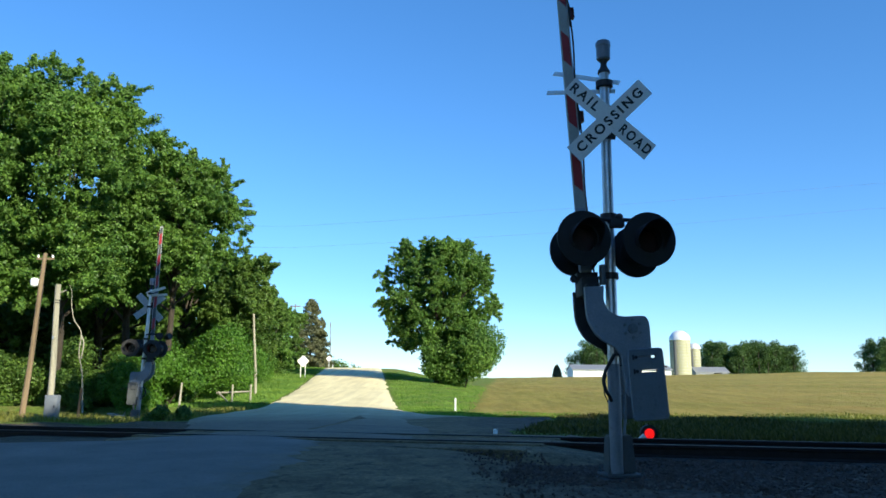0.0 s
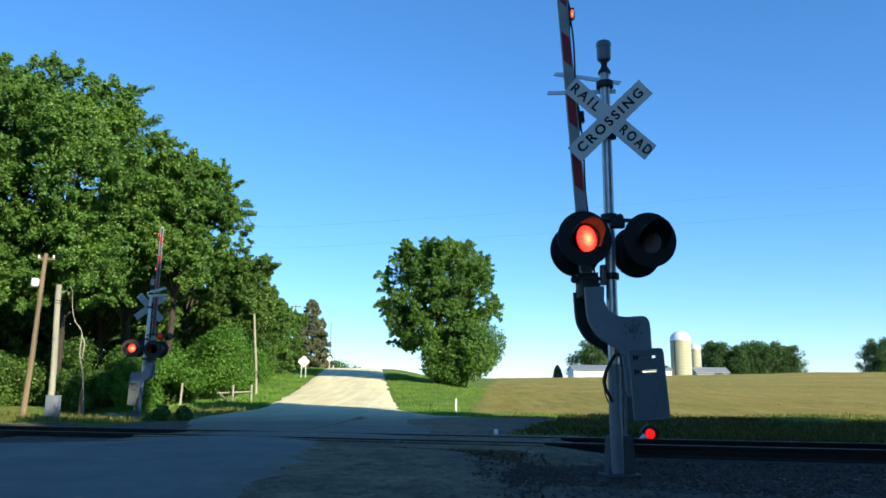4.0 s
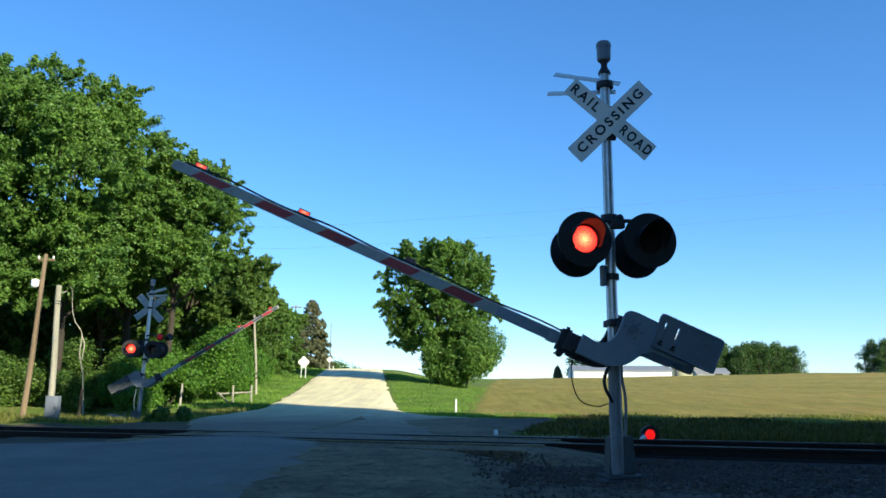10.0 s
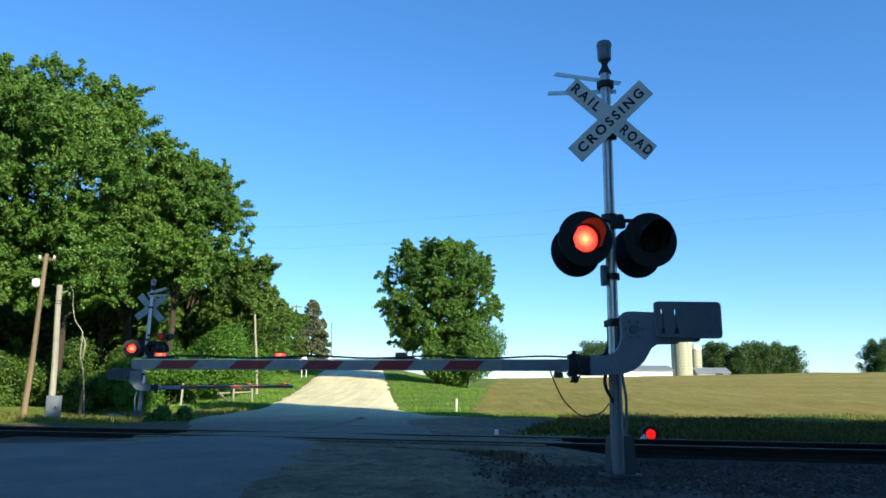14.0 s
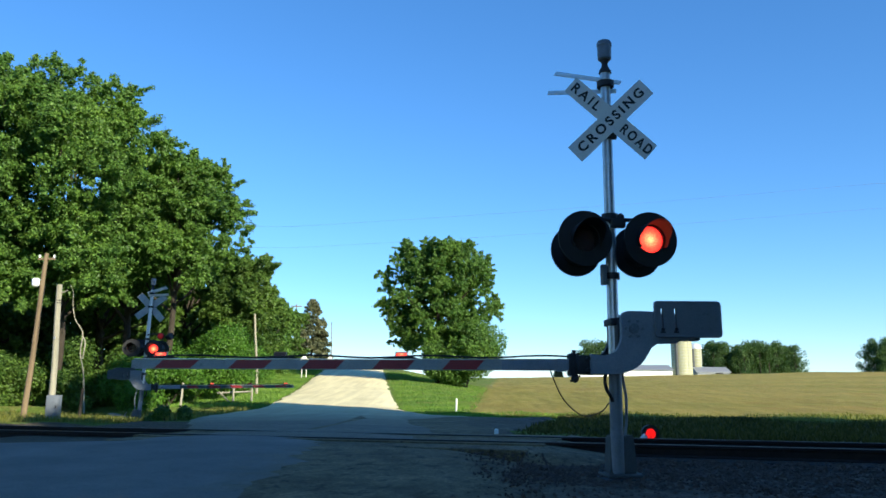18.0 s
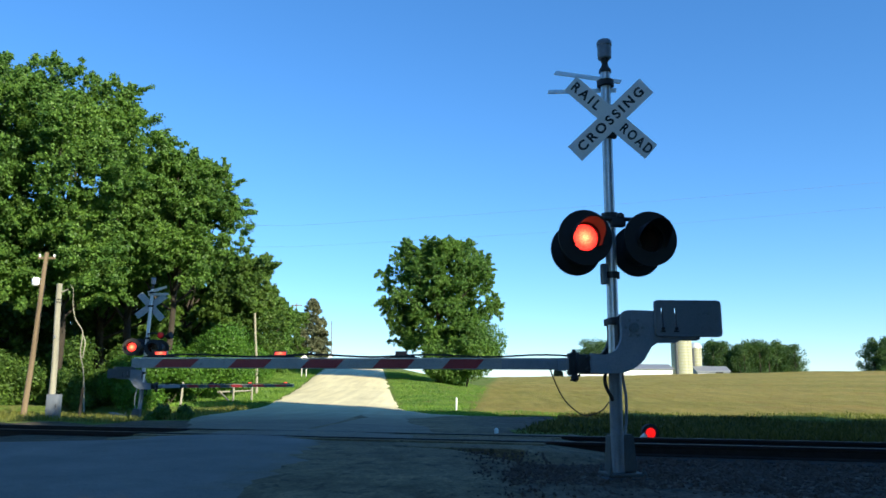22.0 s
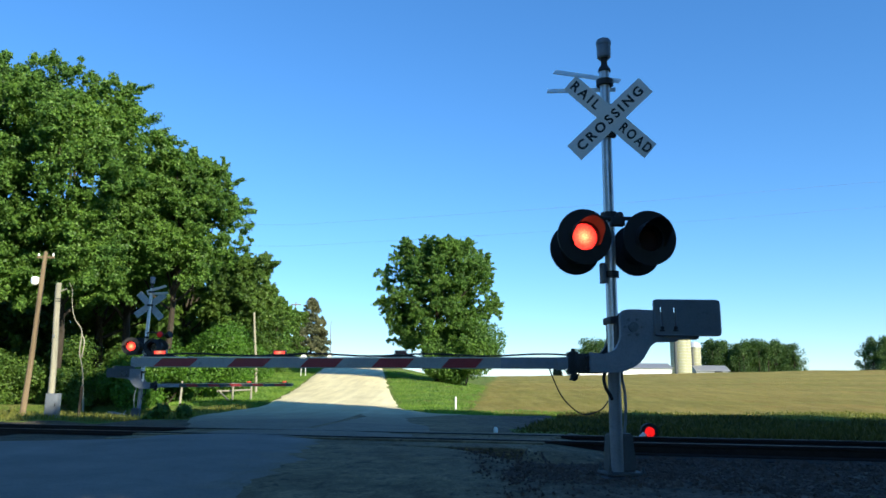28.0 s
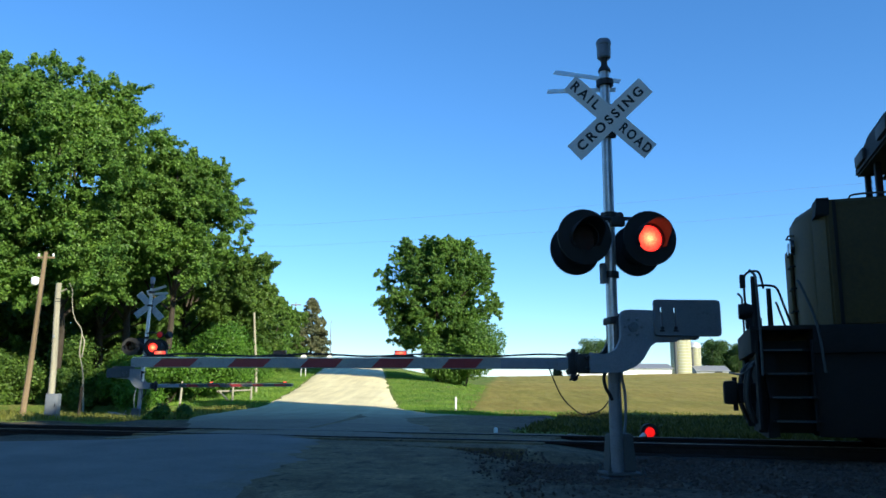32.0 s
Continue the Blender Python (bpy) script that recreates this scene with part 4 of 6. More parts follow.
    part("crossbuck_bracket", box(box(B(), (0.012, -0.085, 3.99), (0.12, 0.03, 0.36), 0.005), (0.01, -0.06, 3.8), (0.16, 0.06, 0.05), 0.005), M_DARKMETAL, root)
    # flat brace bars below the bell
    for a, b in (((-0.54, 0.25, 4.68), (0.17, -0.05, 4.47)), ((-0.63, 0.25, 4.43), (0.13, 0.0, 4.385))):
        a, b = Vector(a), Vector(b)
        m = (b - a).to_track_quat("X", "Z").to_matrix().to_4x4()
        part("brace_bar", box(B(), (a + b) / 2, ((b - a).length, 0.1, 0.012), 0.003, m @ pose(0, 0, 0, 45)), M_WHITE, root)
    # flasher crossarm
    bm = rod(B(), (-0.34, -0.1, 2.81), (0.34, -0.1, 2.81), 0.024, n=12)
    rod(bm, (0, 0.02, 2.8), (0, -0.12, 2.8), 0.035)
    ball(bm, (0.09, -0.11, 2.84), 0.045, 10)
    box(bm, (0.06, -0.1, 2.77), (0.16, 0.1, 0.1), 0.015)
    part("crossarm", bm, M_DARKMETAL, root, "crossarm of the flashers")
    lamps, rear = [], []
    for x in (-0.385, 0.345):
        part("lamp_stem", tube(B(), arc([(x * 0.75, -0.1, 2.81), (x * 0.95, -0.1, 2.78), (x, -0.08, 2.66)], 4), 0.022, 8), M_DARKMETAL, root)
        lamps.append(signal_lamp(root, x, -0.34, 2.545, -1, 4))
        rear.append(signal_lamp(root, x + 0.06, 0.3, 2.52, 1, 6))
        part("lamp_stem", rod(B(), (x, -0.08, 2.7), (x + 0.06, 0.08, 2.66), 0.02, n=8), M_DARKMETAL, root)
    part("junction_box", box(B(), (-0.1, -0.03, 2.19), (0.06, 0.09, 0.23), 0.012), M_PLATE, root, "small grey junction box on the mast")
    # gate machine
    bm = box(B(), (0.14, 0.0, 1.5), (0.3, 0.34, 0.42), 0.03)
    box(bm, (0.03, 0, 1.66), (0.2, 0.3, 0.08), 0.02)
    machine = part("gate_machine", bm, M_DARKMETAL, root, "dark gate machine housing on the mast")
    part("pivot_shaft", rod(B(), (PIVOT[0], -0.27, PIVOT[2]), (PIVOT[0], 0.27, PIVOT[2]), 0.05, n=16), M_DARKMETAL, machine)
    part("conduit", tube(B(), arc([(-0.01, -0.08, 1.3), (-0.1, -0.1, 1.16), (-0.145, -0.1, 1.04), (-0.13, -0.1, 0.93), (-0.08, -0.08, 0.85), (-0.05, -0.05, 0.8)], 5), 0.02, 8), M_RUBBER, root, "black cable conduit")
    part("conduit", tube(B(), arc([(0.12, 0.12, 1.35), (0.13, 0.14, 1.05), (0.16, 0.14, 0.85), (0.15, 0.12, 0.6), (0.12, 0.1, 0.4)], 5), 0.016, 8), M_PLATE, root, "dull conduit down to the pedestal")
    # arm, drawn level, about its pivot
    arm_at = pose(*PIVOT)
    bm = B()
    top, bot, y0, y1 = -0.322, -0.444, -0.022, 0.022
    outline = [(ARM_TIP, -0.33), (ARM_TIP + 0.04, top - 0.006), (-0.5, top), (-0.5, bot), (ARM_TIP + 0.04, bot + 0.022), (ARM_TIP, bot + 0.034)]
    slab(bm, outline, y0, y1, 0.004)
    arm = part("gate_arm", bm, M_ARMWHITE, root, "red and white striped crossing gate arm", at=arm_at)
    for c in (-4.86, -4.1, -3.34, -2.585, -1.83):
        sl = 0.045
        for ya, yb in ((-0.0255, -0.0225), (0.0232, 0.0255)):
            low = bot + 0.008 + 0.022 * (-c - 0.5) / 4.8
            st = slab(B(), [(c - 0.185 - sl, low), (c + 0.185 - sl, low), (c + 0.185 + sl, top - 0.009), (c - 0.185 + sl, top - 0.009)], ya, yb)
            part("red_stripe", st, M_RED, arm)
    part("arm_back", slab(B(), [(ARM_TIP + 0.05, top - 0.012), (-0.52, top - 0.006), (-0.52, bot + 0.006), (ARM_TIP + 0.05, bot + 0.03)], 0.0215, 0.0228), M_PEDESTAL, arm, "dark grey back of the arm")
    part("arm_edge_trim", box(B(), (-2.9, 0, top + 0.003), (4.8, 0.052, 0.007)), M_GALV, arm)
    part("arm_cable", tube(B(), [(x, 0.0, top + 0.03 + 0.012 * math.sin(x * 5)) for x in np.linspace(ARM_TIP + 0.3, -0.55, 40)], 0.011, 6), M_RUBBER, arm, "black lamp cable along the arm")
    part("arm_joint", box(box(B(), (-0.98, 0, -0.383), (0.86, 0.054, 0.112), 0.004), (-0.74, 0, -0.383), (0.1, 0.08, 0.14), 0.008), M_ALU, arm, "grey splice plate near the clamp")
    flash = []
    for x, kind in ((-5.03, "tip"), (-3.79, "a"), (-2.5, "b")):
        bm = slab(B(), [(x - 0.2, top + 0.008), (x + 0.2, top + 0.008), (x + 0.1, top + 0.034), (x - 0.1, top + 0.034)], -0.03, 0.03, 0.004)
        part("lamp_bracket", bm, M_BLACK, arm, "black arm lamp bracket")
        bm = slab(B(), [(x - 0.068, top + 0.032), (x - 0.061, top + 0.032), (x - 0.061, top + 0.072), (x + 0.061, top + 0.072), (x + 0.061, top + 0.032), (x + 0.068, top + 0.032), (x + 0.064, top + 0.078), (x - 0.064, top + 0.078)], -0.036, 0.036)
        part("lamp_cap", bm, M_DARKRED, arm, "dark red lamp cover")
        bm = slab(B(), [(-0.056, -0.0155), (0.056, -0.0155), (0.056, 0.0155), (-0.056, 0.0155)], -0.026, -0.02)
        lit = part("arm_lamp", bm, M_ARM_LIT, arm, "red arm lamp", at=pose(x, 0, top + 0.052))
        back = slab(B(), [(-0.058, -0.0175), (0.058, -0.0175), (0.058, 0.0175), (-0.058, 0.0175)], -0.018, 0.024)
        me = bpy.data.meshes.new("arm_lamp")
        back.to_mesh(me)
        back.free()
        joined = B()
        joined.from_mesh(lit.data)
        n_lit = len(joined.faces)
        joined.from_mesh(me)
        joined.faces.ensure_lookup_table()
        for f in joined.faces[n_lit:]:
            f.material_index = 1
        joined.to_mesh(lit.data)
        joined.free()
        lit.data.materials.append(M_DARKRED)
        flash.append((lit, kind, x, top + 0.052))
    # clamp between arm and castings
    bm = box(B(), (-0.5, 0, -0.38), (0.2, 0.3, 0.2), 0.012)
    box(bm, (-0.62, 0, -0.38), (0.09, 0.12, 0.24), 0.01)
    rod(bm, (-0.6, 0, -0.22), (-0.6, 0, -0.53), 0.022)
    ball(bm, (-0.6, -0.02, -0.53), 0.045, 10)
    for yy in (-0.17, 0.17):
        for zz in (-0.32, -0.44):
            rod(bm, (-0.5, yy * 0.8, zz), (-0.5, yy * 1.5, zz), 0.018, n=6)
    rod(bm, (-0.58, -0.12, -0.27), (-0.58, 0.16, -0.25), 0.014)
    rod(bm, (-0.55, -0.05, -0.5), (-0.66, -0.05, -0.56), 0.012)
    part("arm_clamp", bm, M_DARKMETAL, arm, "dark bolted clamp holding the arm")
    smooth_cast = [(p.x, p.y) for p in arc([Vector((a, b, 0)) for a, b in CASTING], 3)]
    for side in (-1, 1):
        bm = slab(B(), smooth_cast, side * 0.24 - 0.035, side * 0.24 + 0.035, 0.01)
        # on the near signal the rear casting is darker than the front one
        cast = part("arm_casting", bm, M_DARKMETAL if side > 0 and cast_tone is M_ALU else cast_tone, arm, "dark cast arm support" if side > 0 else "grey cast arm support")
        bm = rod(B(), (0, side * 0.275, 0), (0, side * 0.30, 0), 0.055, n=18)
        rod(bm, (0, side * 0.30, 0), (0, side * 0.315, 0), 0.03, n=6)
        for k in range(6):
            a = k * math.tau / 6
            rod(bm, (0.095 * math.cos(a), side * 0.275, 0.095 * math.sin(a)), (0.095 * math.cos(a), side * 0.293, 0.095 * math.sin(a)), 0.016, n=6)
        part("hub_bolts", bm, M_PLATE, cast)
        bm = slab(B(), [(0.18, 0.1), (0.7, 0.03), (0.72, -0.1), (0.66, -0.13), (0.2, -0.14)], side * 0.24 - 0.025, side * 0.24 + 0.025, 0.006)
        part("counterweight_rail", bm, cast_tone, cast)
        cy = side * 0.29
        # plate with two slots: built from the bars between them
        bm = B()
        zt, zb = (0.285 if side < 0 else 0.2), -0.085
        for xa, xb, za, zc in ((0.235, 0.297, zb, zt), (0.324, 0.446, zb, zt), (0.473, 0.965, zb, zt), (0.297, 0.324, zt - 0.07, zt), (0.297, 0.324, zb, -0.035), (0.446, 0.473, zt - 0.07, zt), (0.446, 0.473, zb, -0.035)):
            box(bm, ((xa + xb) / 2, cy, (za + zc) / 2), (xb - xa, 0.05, zc - za))
        bmesh.ops.remove_doubles(bm, verts=bm.verts, dist=0.0002)
        cw = part("counterweight", bm, plate_tone, arm, "dark grey counterweight plate")
        corner = [(0.965, zt - 0.03), (0.958, zt - 0.008), (0.935, zt), (0.265, zt), (0.242, zt - 0.008), (0.235, zt - 0.03), (0.235, zb + 0.03), (0.242, zb + 0.008), (0.265, zb), (0.935, zb), (0.958, zb + 0.008), (0.965, zb + 0.03), (0.965, zt - 0.03)]
        part("plate_rim", tube(B(), [(px, cy + side * 0.012, pz) for px, pz in corner], 0.016, 8), plate_tone, cw, "rounded rim")
        for xx in (0.31, 0.46):
            part("clamp_nut", rod(B(), (xx, cy - 0.04, -0.012), (xx, cy + 0.04, -0.012), 0.02, n=6), M_DARKMETAL, cw)
            part("clamp_washer", box(B(), (xx, cy, -0.04), (0.055, 0.066, 0.018), 0.003), M_DARKMETAL, cw)
    # the slack cable hangs from a fixing on the mast
    hang = part("slack_cable", tube(B(), arc([(0, 0, 0), (-0.1, 0, -0.1), (-0.3, 0, -0.14), (-0.5, 0, 0.02), (-0.62, 0, 0.26), (-0.67, 0, 0.42)], 5), 0.0075, 6), M_RUBBER, root, "thin slack cable from mast to arm", at=pose(-0.05, 0.08, 0.78))
    return root, arm, (*lamps, *rear[::-1]), flash, hang


near = crossing_signal("railway crossing signal with crossbuck, red flashers and lowering gate", pose(1.891, 8.889, 0.0, 0, 0, 5.2), M_ALU, M_PLATE)
# far castings and plates get darker tones that stand in for shade
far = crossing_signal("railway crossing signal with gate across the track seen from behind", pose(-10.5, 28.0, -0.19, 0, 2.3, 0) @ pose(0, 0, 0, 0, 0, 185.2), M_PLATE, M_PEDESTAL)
# a side flasher pair on the far mast
bm = tube(B(), arc([(0, 0.06, 3.0), (-0.2, 0.1, 3.05), (-0.5, 0.2, 3.0)], 4), 0.022, 8)
part("side_arm", bm, M_DARKMETAL, far[0])
pod = part("side_lamp", lathe(B(), [(0.115, 0.0), (0.12, 0.02), (0.12, -0.1), (0.08, -0.2), (0.0, -0.22)], 18, Matrix.Translation((-0.5, 0.22, 2.98)) @ pose(0, 0, 0, -75)), M_BLACK, far[0], "small black side lamp")
part("side_lamp", lathe(B(), [(0.115, 0.0), (0.12, 0.02), (0.12, -0.1), (0.08, -0.2), (0.0, -0.22)], 18, Matrix.Translation((-0.82, 0.1, 3.0)) @ pose(0, 0, 0, -75, 0, 60)), M_BLACK, far[0], "small black side lamp")
bm = lathe(B(), [(0.1, 0.0), (0.08, 0.012), (0.0, 0.02)], 18, pose(0, 0, 0, -90))
lathe(bm, [(0.0, -0.014), (0.104, -0.014), (0.104, -0.002), (0.0, -0.002)], 18, pose(0, 0, 0, -90))
for f in bm.faces:
    if f.calc_center_median().y < -0.0005:
        f.material_index = 1
SIDE_LENS_AT = pose(-0.5, 0.25, 2.98)
side_lens = part("lens", bm, (M_SIDE_LIT, M_BLACK), pod, "red side lens", at=SIDE_LENS_AT)


# ---- poles, posts and signs ----
def pole(name, label, foot, top, r0, r1, material, extras=None, group=""):
    f, t = Vector(foot), Vector(top)
    th = thing(name, label, "pole", Matrix.Translation(f), group)
    pts = [Vector((0, 0, 0)).lerp(t - f, u) + Vector((0.03 * math.sin(u * 5), 0, 0)) for u in np.linspace(0, 1, 9)]
    pts[0].z -= 0.25
    part("shaft", tube(B(), pts, [r0 + (r1 - r0) * k / 8 for k in range(9)], 12), material, th)
    if extras:
        extras(th, t - f)
    return th


def lantern_extras(th, top):
    part("lamp_bracket", tube(B(), arc([top * 0.83, top * 0.83 + Vector((-0.1, -0.12, 0.03)), top * 0.83 + Vector((-0.2, -0.14, -0.02))], 4), 0.016, 6), M_GALV, th)
    c = top * 0.83 + Vector((-0.2, -0.14, -0.06))
    bm = lathe(B(), [(0.05, 0.13), (0.1, 0.12), (0.13, 0.08), (0.135, -0.02), (0.12, -0.14), (0.07, -0.18), (0.0, -0.185)], 16, Matrix.Translation(c))
    part("lantern", bm, M_LAMPGLASS, th, "white glass yard lantern")
    part("crossbar", box(B(), top * 0.965, (0.62, 0.07, 0.08), 0.01), M_POLE, th)
    bm = B()
    for x in (-0.26, 0.26):
        lathe(bm, [(0.03, 0.04), (0.045, 0.08), (0.03, 0.11), (0.04, 0.14), (0.0, 0.16)], 10, Matrix.Translation(top * 0.965 + Vector((x, 0, 0))))
    part("insulators", bm, M_LAMPGLASS, th)
    part("ground_wire", tube(B(), [top * u + Vector((0.1, -0.03, 0)) for u in np.linspace(0.02, 0.8, 6)], 0.008, 5), M_DARKMETAL, th)


def stub_extras(th, top):
    bm = B()
    for z in (0.86, 0.88):
        rod(bm, top * z - Vector((0, 0, 0.012)), top * z + Vector((0, 0, 0.012)), 0.108, n=14)
    part("wire_wrap", bm, M_DARKMETAL, th)
    part("pole_tag", box(B(), top * 0.6 + Vector((0, -0.112, 0)), (0.07, 0.01, 0.1)), M_GALV, th)
    part("pole_step", rod(B(), top * 0.93, top * 0.93 + Vector((0.3, -0.05, 0.12)), 0.04, 0.02), M_POLE_PALE, th)


pole("utility_pole", "brown wooden utility pole with a white yard lantern", (-14.5, 28, -0.12), (-14.31, 28.3, 5.75), 0.105, 0.075, M_POLE, lantern_extras)
pole("pole_stub", "pale grey weathered pole stub behind the meter cabinet", (-13.57, 28, -0.12), (-13.6, 28, 4.58), 0.115, 0.095, M_POLE_PALE, stub_extras)
def crossarm_extras(th, top):
    part("crossbar", box(B(), top * 0.965, (1.5, 0.12, 0.14), 0.01), M_POLE, th)


for x, y, z, arm in ((-20.4, 110, 12.85, True), (-18.25, 130, 12.1, False)):
    pole("utility_pole", "slim wooden utility pole beyond the crest of the road", (x, y, gz(x, y)), (x, y, z), 0.09, 0.06, M_POLE, crossarm_extras if arm else None, "utility poles beyond the crest")
pole("marker_pole", "slim pale wooden pole on the road bank", (-10.4, 45, 0.5), (-10.67, 45, 5.2), 0.085, 0.06, M_POLE_PALE)

cab = thing("meter_cabinet", "blue-grey metal meter cabinet at the pole foot", "cabinet", pose(-13.28, 27.62, -0.1))
part("body", box(B(), (0, 0, 0.42), (0.42, 0.28, 0.82), 0.02), M_PLATE, cab)
part("door", box(B(), (0, -0.148, 0.43), (0.36, 0.016, 0.7), 0.006), M_PLATE, cab)
part("handle", box(B(), (0.14, -0.165, 0.44), (0.02, 0.03, 0.1), 0.004), M_DARKMETAL, cab)
part("legs", box(box(B(), (-0.16, 0, -0.02), (0.06, 0.2, 0.12)), (0.16, 0, -0.02), (0.06, 0.2, 0.12)), M_DARKMETAL, cab)


def post(x, y, z, h, r, material, label, lean=(0, 0), name="fence_post", group="fence posts"):
    th = thing(name, label, "post", pose(x, y, z), group)
    part("shaft", rod(B(), (0, 0, -0.2), (lean[0], lean[1], h), r, r * 0.9, 10), material, th)
    part("cap", lathe(B(), [(r * 0.92, h - 0.005), (r * 0.6, h + 0.02), (0, h + 0.028)], 10, Matrix.Translation((lean[0], lean[1], 0))), material, th)
    return th


post(-10.71, 33, 0.3, 0.9, 0.05, M_POLE_PALE, "pale leaning fence post in the grass", (0.06, 0))
post(-13.0, 29, -0.15, 1.1, 0.055, M_BARK, "dark old fence post in the verge", (0.05, 0))
post(0.49, 31, gz(0.49, 31), 0.5, 0.04, M_WHITE, "white reflector post beside the field", (0.01, 0), "reflector_post", "white marker posts")
post(1.01, 15.5, gz(1.01, 15.5), 0.2, 0.045, M_WHITE, "short white marker stub beside the rails", (0, 0), "reflector_post", "white marker posts")
post(-12.55, 92, 3.1, 0.75, 0.05, M_WHITE, "white reflector post at the road crest", (0, 0), "reflector_post", "white marker posts")
brace = thing("fence_brace", "weathered wooden fence brace with a crossbar", "fence", pose(-9.87, 38, 0.3))
part("upright", rod(B(), (0, 0, -0.2), (0, 0, 0.9), 0.055, 0.05), M_POLE_PALE, brace)
part("upright", rod(B(), (0.72, 0.6, -0.2), (0.72, 0.6, 0.9), 0.055, 0.05), M_POLE_PALE, brace)
part("crossbar", rod(B(), (-0.75, 0, 0.5), (0.75, 0.55, 0.58), 0.045, 0.04), M_POLE_PALE, brace)
part("diagonal", rod(B(), (-0.68, 0, 0.55), (-0.1, -0.05, 0.02), 0.045, 0.04), M_POLE_PALE, brace)
log = thing("fallen_log", "pale barkless fallen log in the dry grass", "log", pose(-12.0, 30, gz(-12, 30) + 0.12))
part("trunk", tube(B(), [(-0.36, 0, 0.06), (-0.12, 0.02, 0.03), (0.18, 0, -0.02), (0.34, 0, -0.04)], [0.06, 0.07, 0.06, 0.05], 9), M_POLE_PALE, log)
part("branch_stub", rod(B(), (0.2, 0, -0.02), (0.3, 0, 0.16), 0.025, 0.015), M_POLE_PALE, log)
br = thing("dead_branch", "bare pale dead branch against the leaves", "branch", pose(-14.15, 31.0, gz(-14.15, 31.0)))
part("limb", tube(B(), arc([(0.3, 0.3, 0), (0.2, 0.2, 1.6), (0.1, 0, 2.4), (0.12, 0, 3.2), (-0.2, 0, 3.7), (-0.35, 0, 4.3), (-0.38, 0, 4.8), (-0.55, 0.05, 5.1)], 5), [0.034 - 0.0008 * k + 0.004 * math.sin(k * 2.3) for k in range(36)], 7), M_POLE_PALE, br)
part("twig", tube(B(), arc([(0.12, 0, 3.1), (0.25, 0, 2.8), (0.2, 0, 2.2)], 4), 0.025, 6), M_POLE_PALE, br)


def road_sign(name, label, x, y, z, size, height, posts, turn=45):
    th = thing(name, label, "road sign", pose(x, y, z), "road signs seen from behind")
    s = size
    bm = box(B(), (0, 0, 0), (s, 0.006, s), 0.0)
    es = [e for e in bm.edges if abs((e.verts[0].co - e.verts[1].co).y) > 0.001]
    bmesh.ops.bevel(bm, geom=es, offset=s * 0.07, segments=3, affect="EDGES")
    part("panel", bm, M_WHITE, th, at=pose(0, 0, height, 0, turn, 0))
    for px in posts:
        part("post", box(B(), (px, 0.03, height * 0.45 - 0.15), (0.055, 0.04, height * 0.9 + 0.6), 0.006), M_WHITE, th)
    part("bolt", rod(rod(B(), (0, -0.015, height + 0.2), (0, 0.015, height + 0.2), 0.02), (0, -0.015, height - 0.2), (0, 0.015, height - 0.2), 0.02), M_GALV, th)


road_sign("warning_sign", "white diamond sign back on two posts by the road", -11.1, 64, 2.12, 0.7, 1.14, (-0.18, 0.18))
road_sign("warning_sign", "pale octagonal sign back at the crest of the road", -13.0, 92, 3.2, 0.5, 1.4, (0.0,), 45)

# low red marker lamp behind the far rail
ml = thing("marker_lamp", "small red reflector lamp on a white stand by the rail", "marker lamp", pose(3.32, 13.2, -0.12))
part("stand", rod(B(), (-0.2, -0.1, 0.2), (-0.07, -0.1, 0.34), 0.05, 0.04), M_WHITE, ml)
part("foot", box(B(), (-0.21, -0.08, 0.11), (0.12, 0.12, 0.22), 0.01), M_WHITE, ml)
part("shroud", lathe(B(), [(0.105, -0.02), (0.14, -0.02), (0.14, 0.07), (0.08, 0.14), (0.0, 0.15)], 20, Matrix.Translation((0.03, 0, 0.36)) @ pose(0, 0, 0, -90)), M_BLACK, ml)
part("lens", lathe(B(), [(0.1, 0.0), (0.09, 0.015), (0.0, 0.025)], 20, Matrix.Translation((0.03, -0.004, 0.36)) @ pose(0, 0, 0, 90)), M_MARKER_LIT, ml, "glowing red lens")

# ---- overhead lines ----
for z0, z1, name in ((14.74, 20.39, "power_line"), (12.83, 18.01, "power_line")):
    pts = [(x, 70 + 0.05 * x, np.interp(x, [-15, 40], [z0, z1]) - 1.2 * (1 - ((x - 30) / 60) ** 2) + 1.0) for x in np.linspace(-30, 90, 30)]
    ln = thing(name, "thin sagging power line across the sky", "power line", pose(0, 0, 0), "power lines")
    part("wire", tube(B(), pts, 0.006, 5), M_PEDESTAL, ln)
for x in (-30, 90):
    y = 70 + 0.05 * x
    z = gz(x, y)
    zt = float(np.interp(x, [-15, 40], [14.74, 20.39])) + 1
    zt = zt + 2
    pole("utility_pole", "tall wooden power line pole", (x, y, z), (x, y, zt + 0.4), 0.2, 0.14, M_POLE, None, "power line poles")

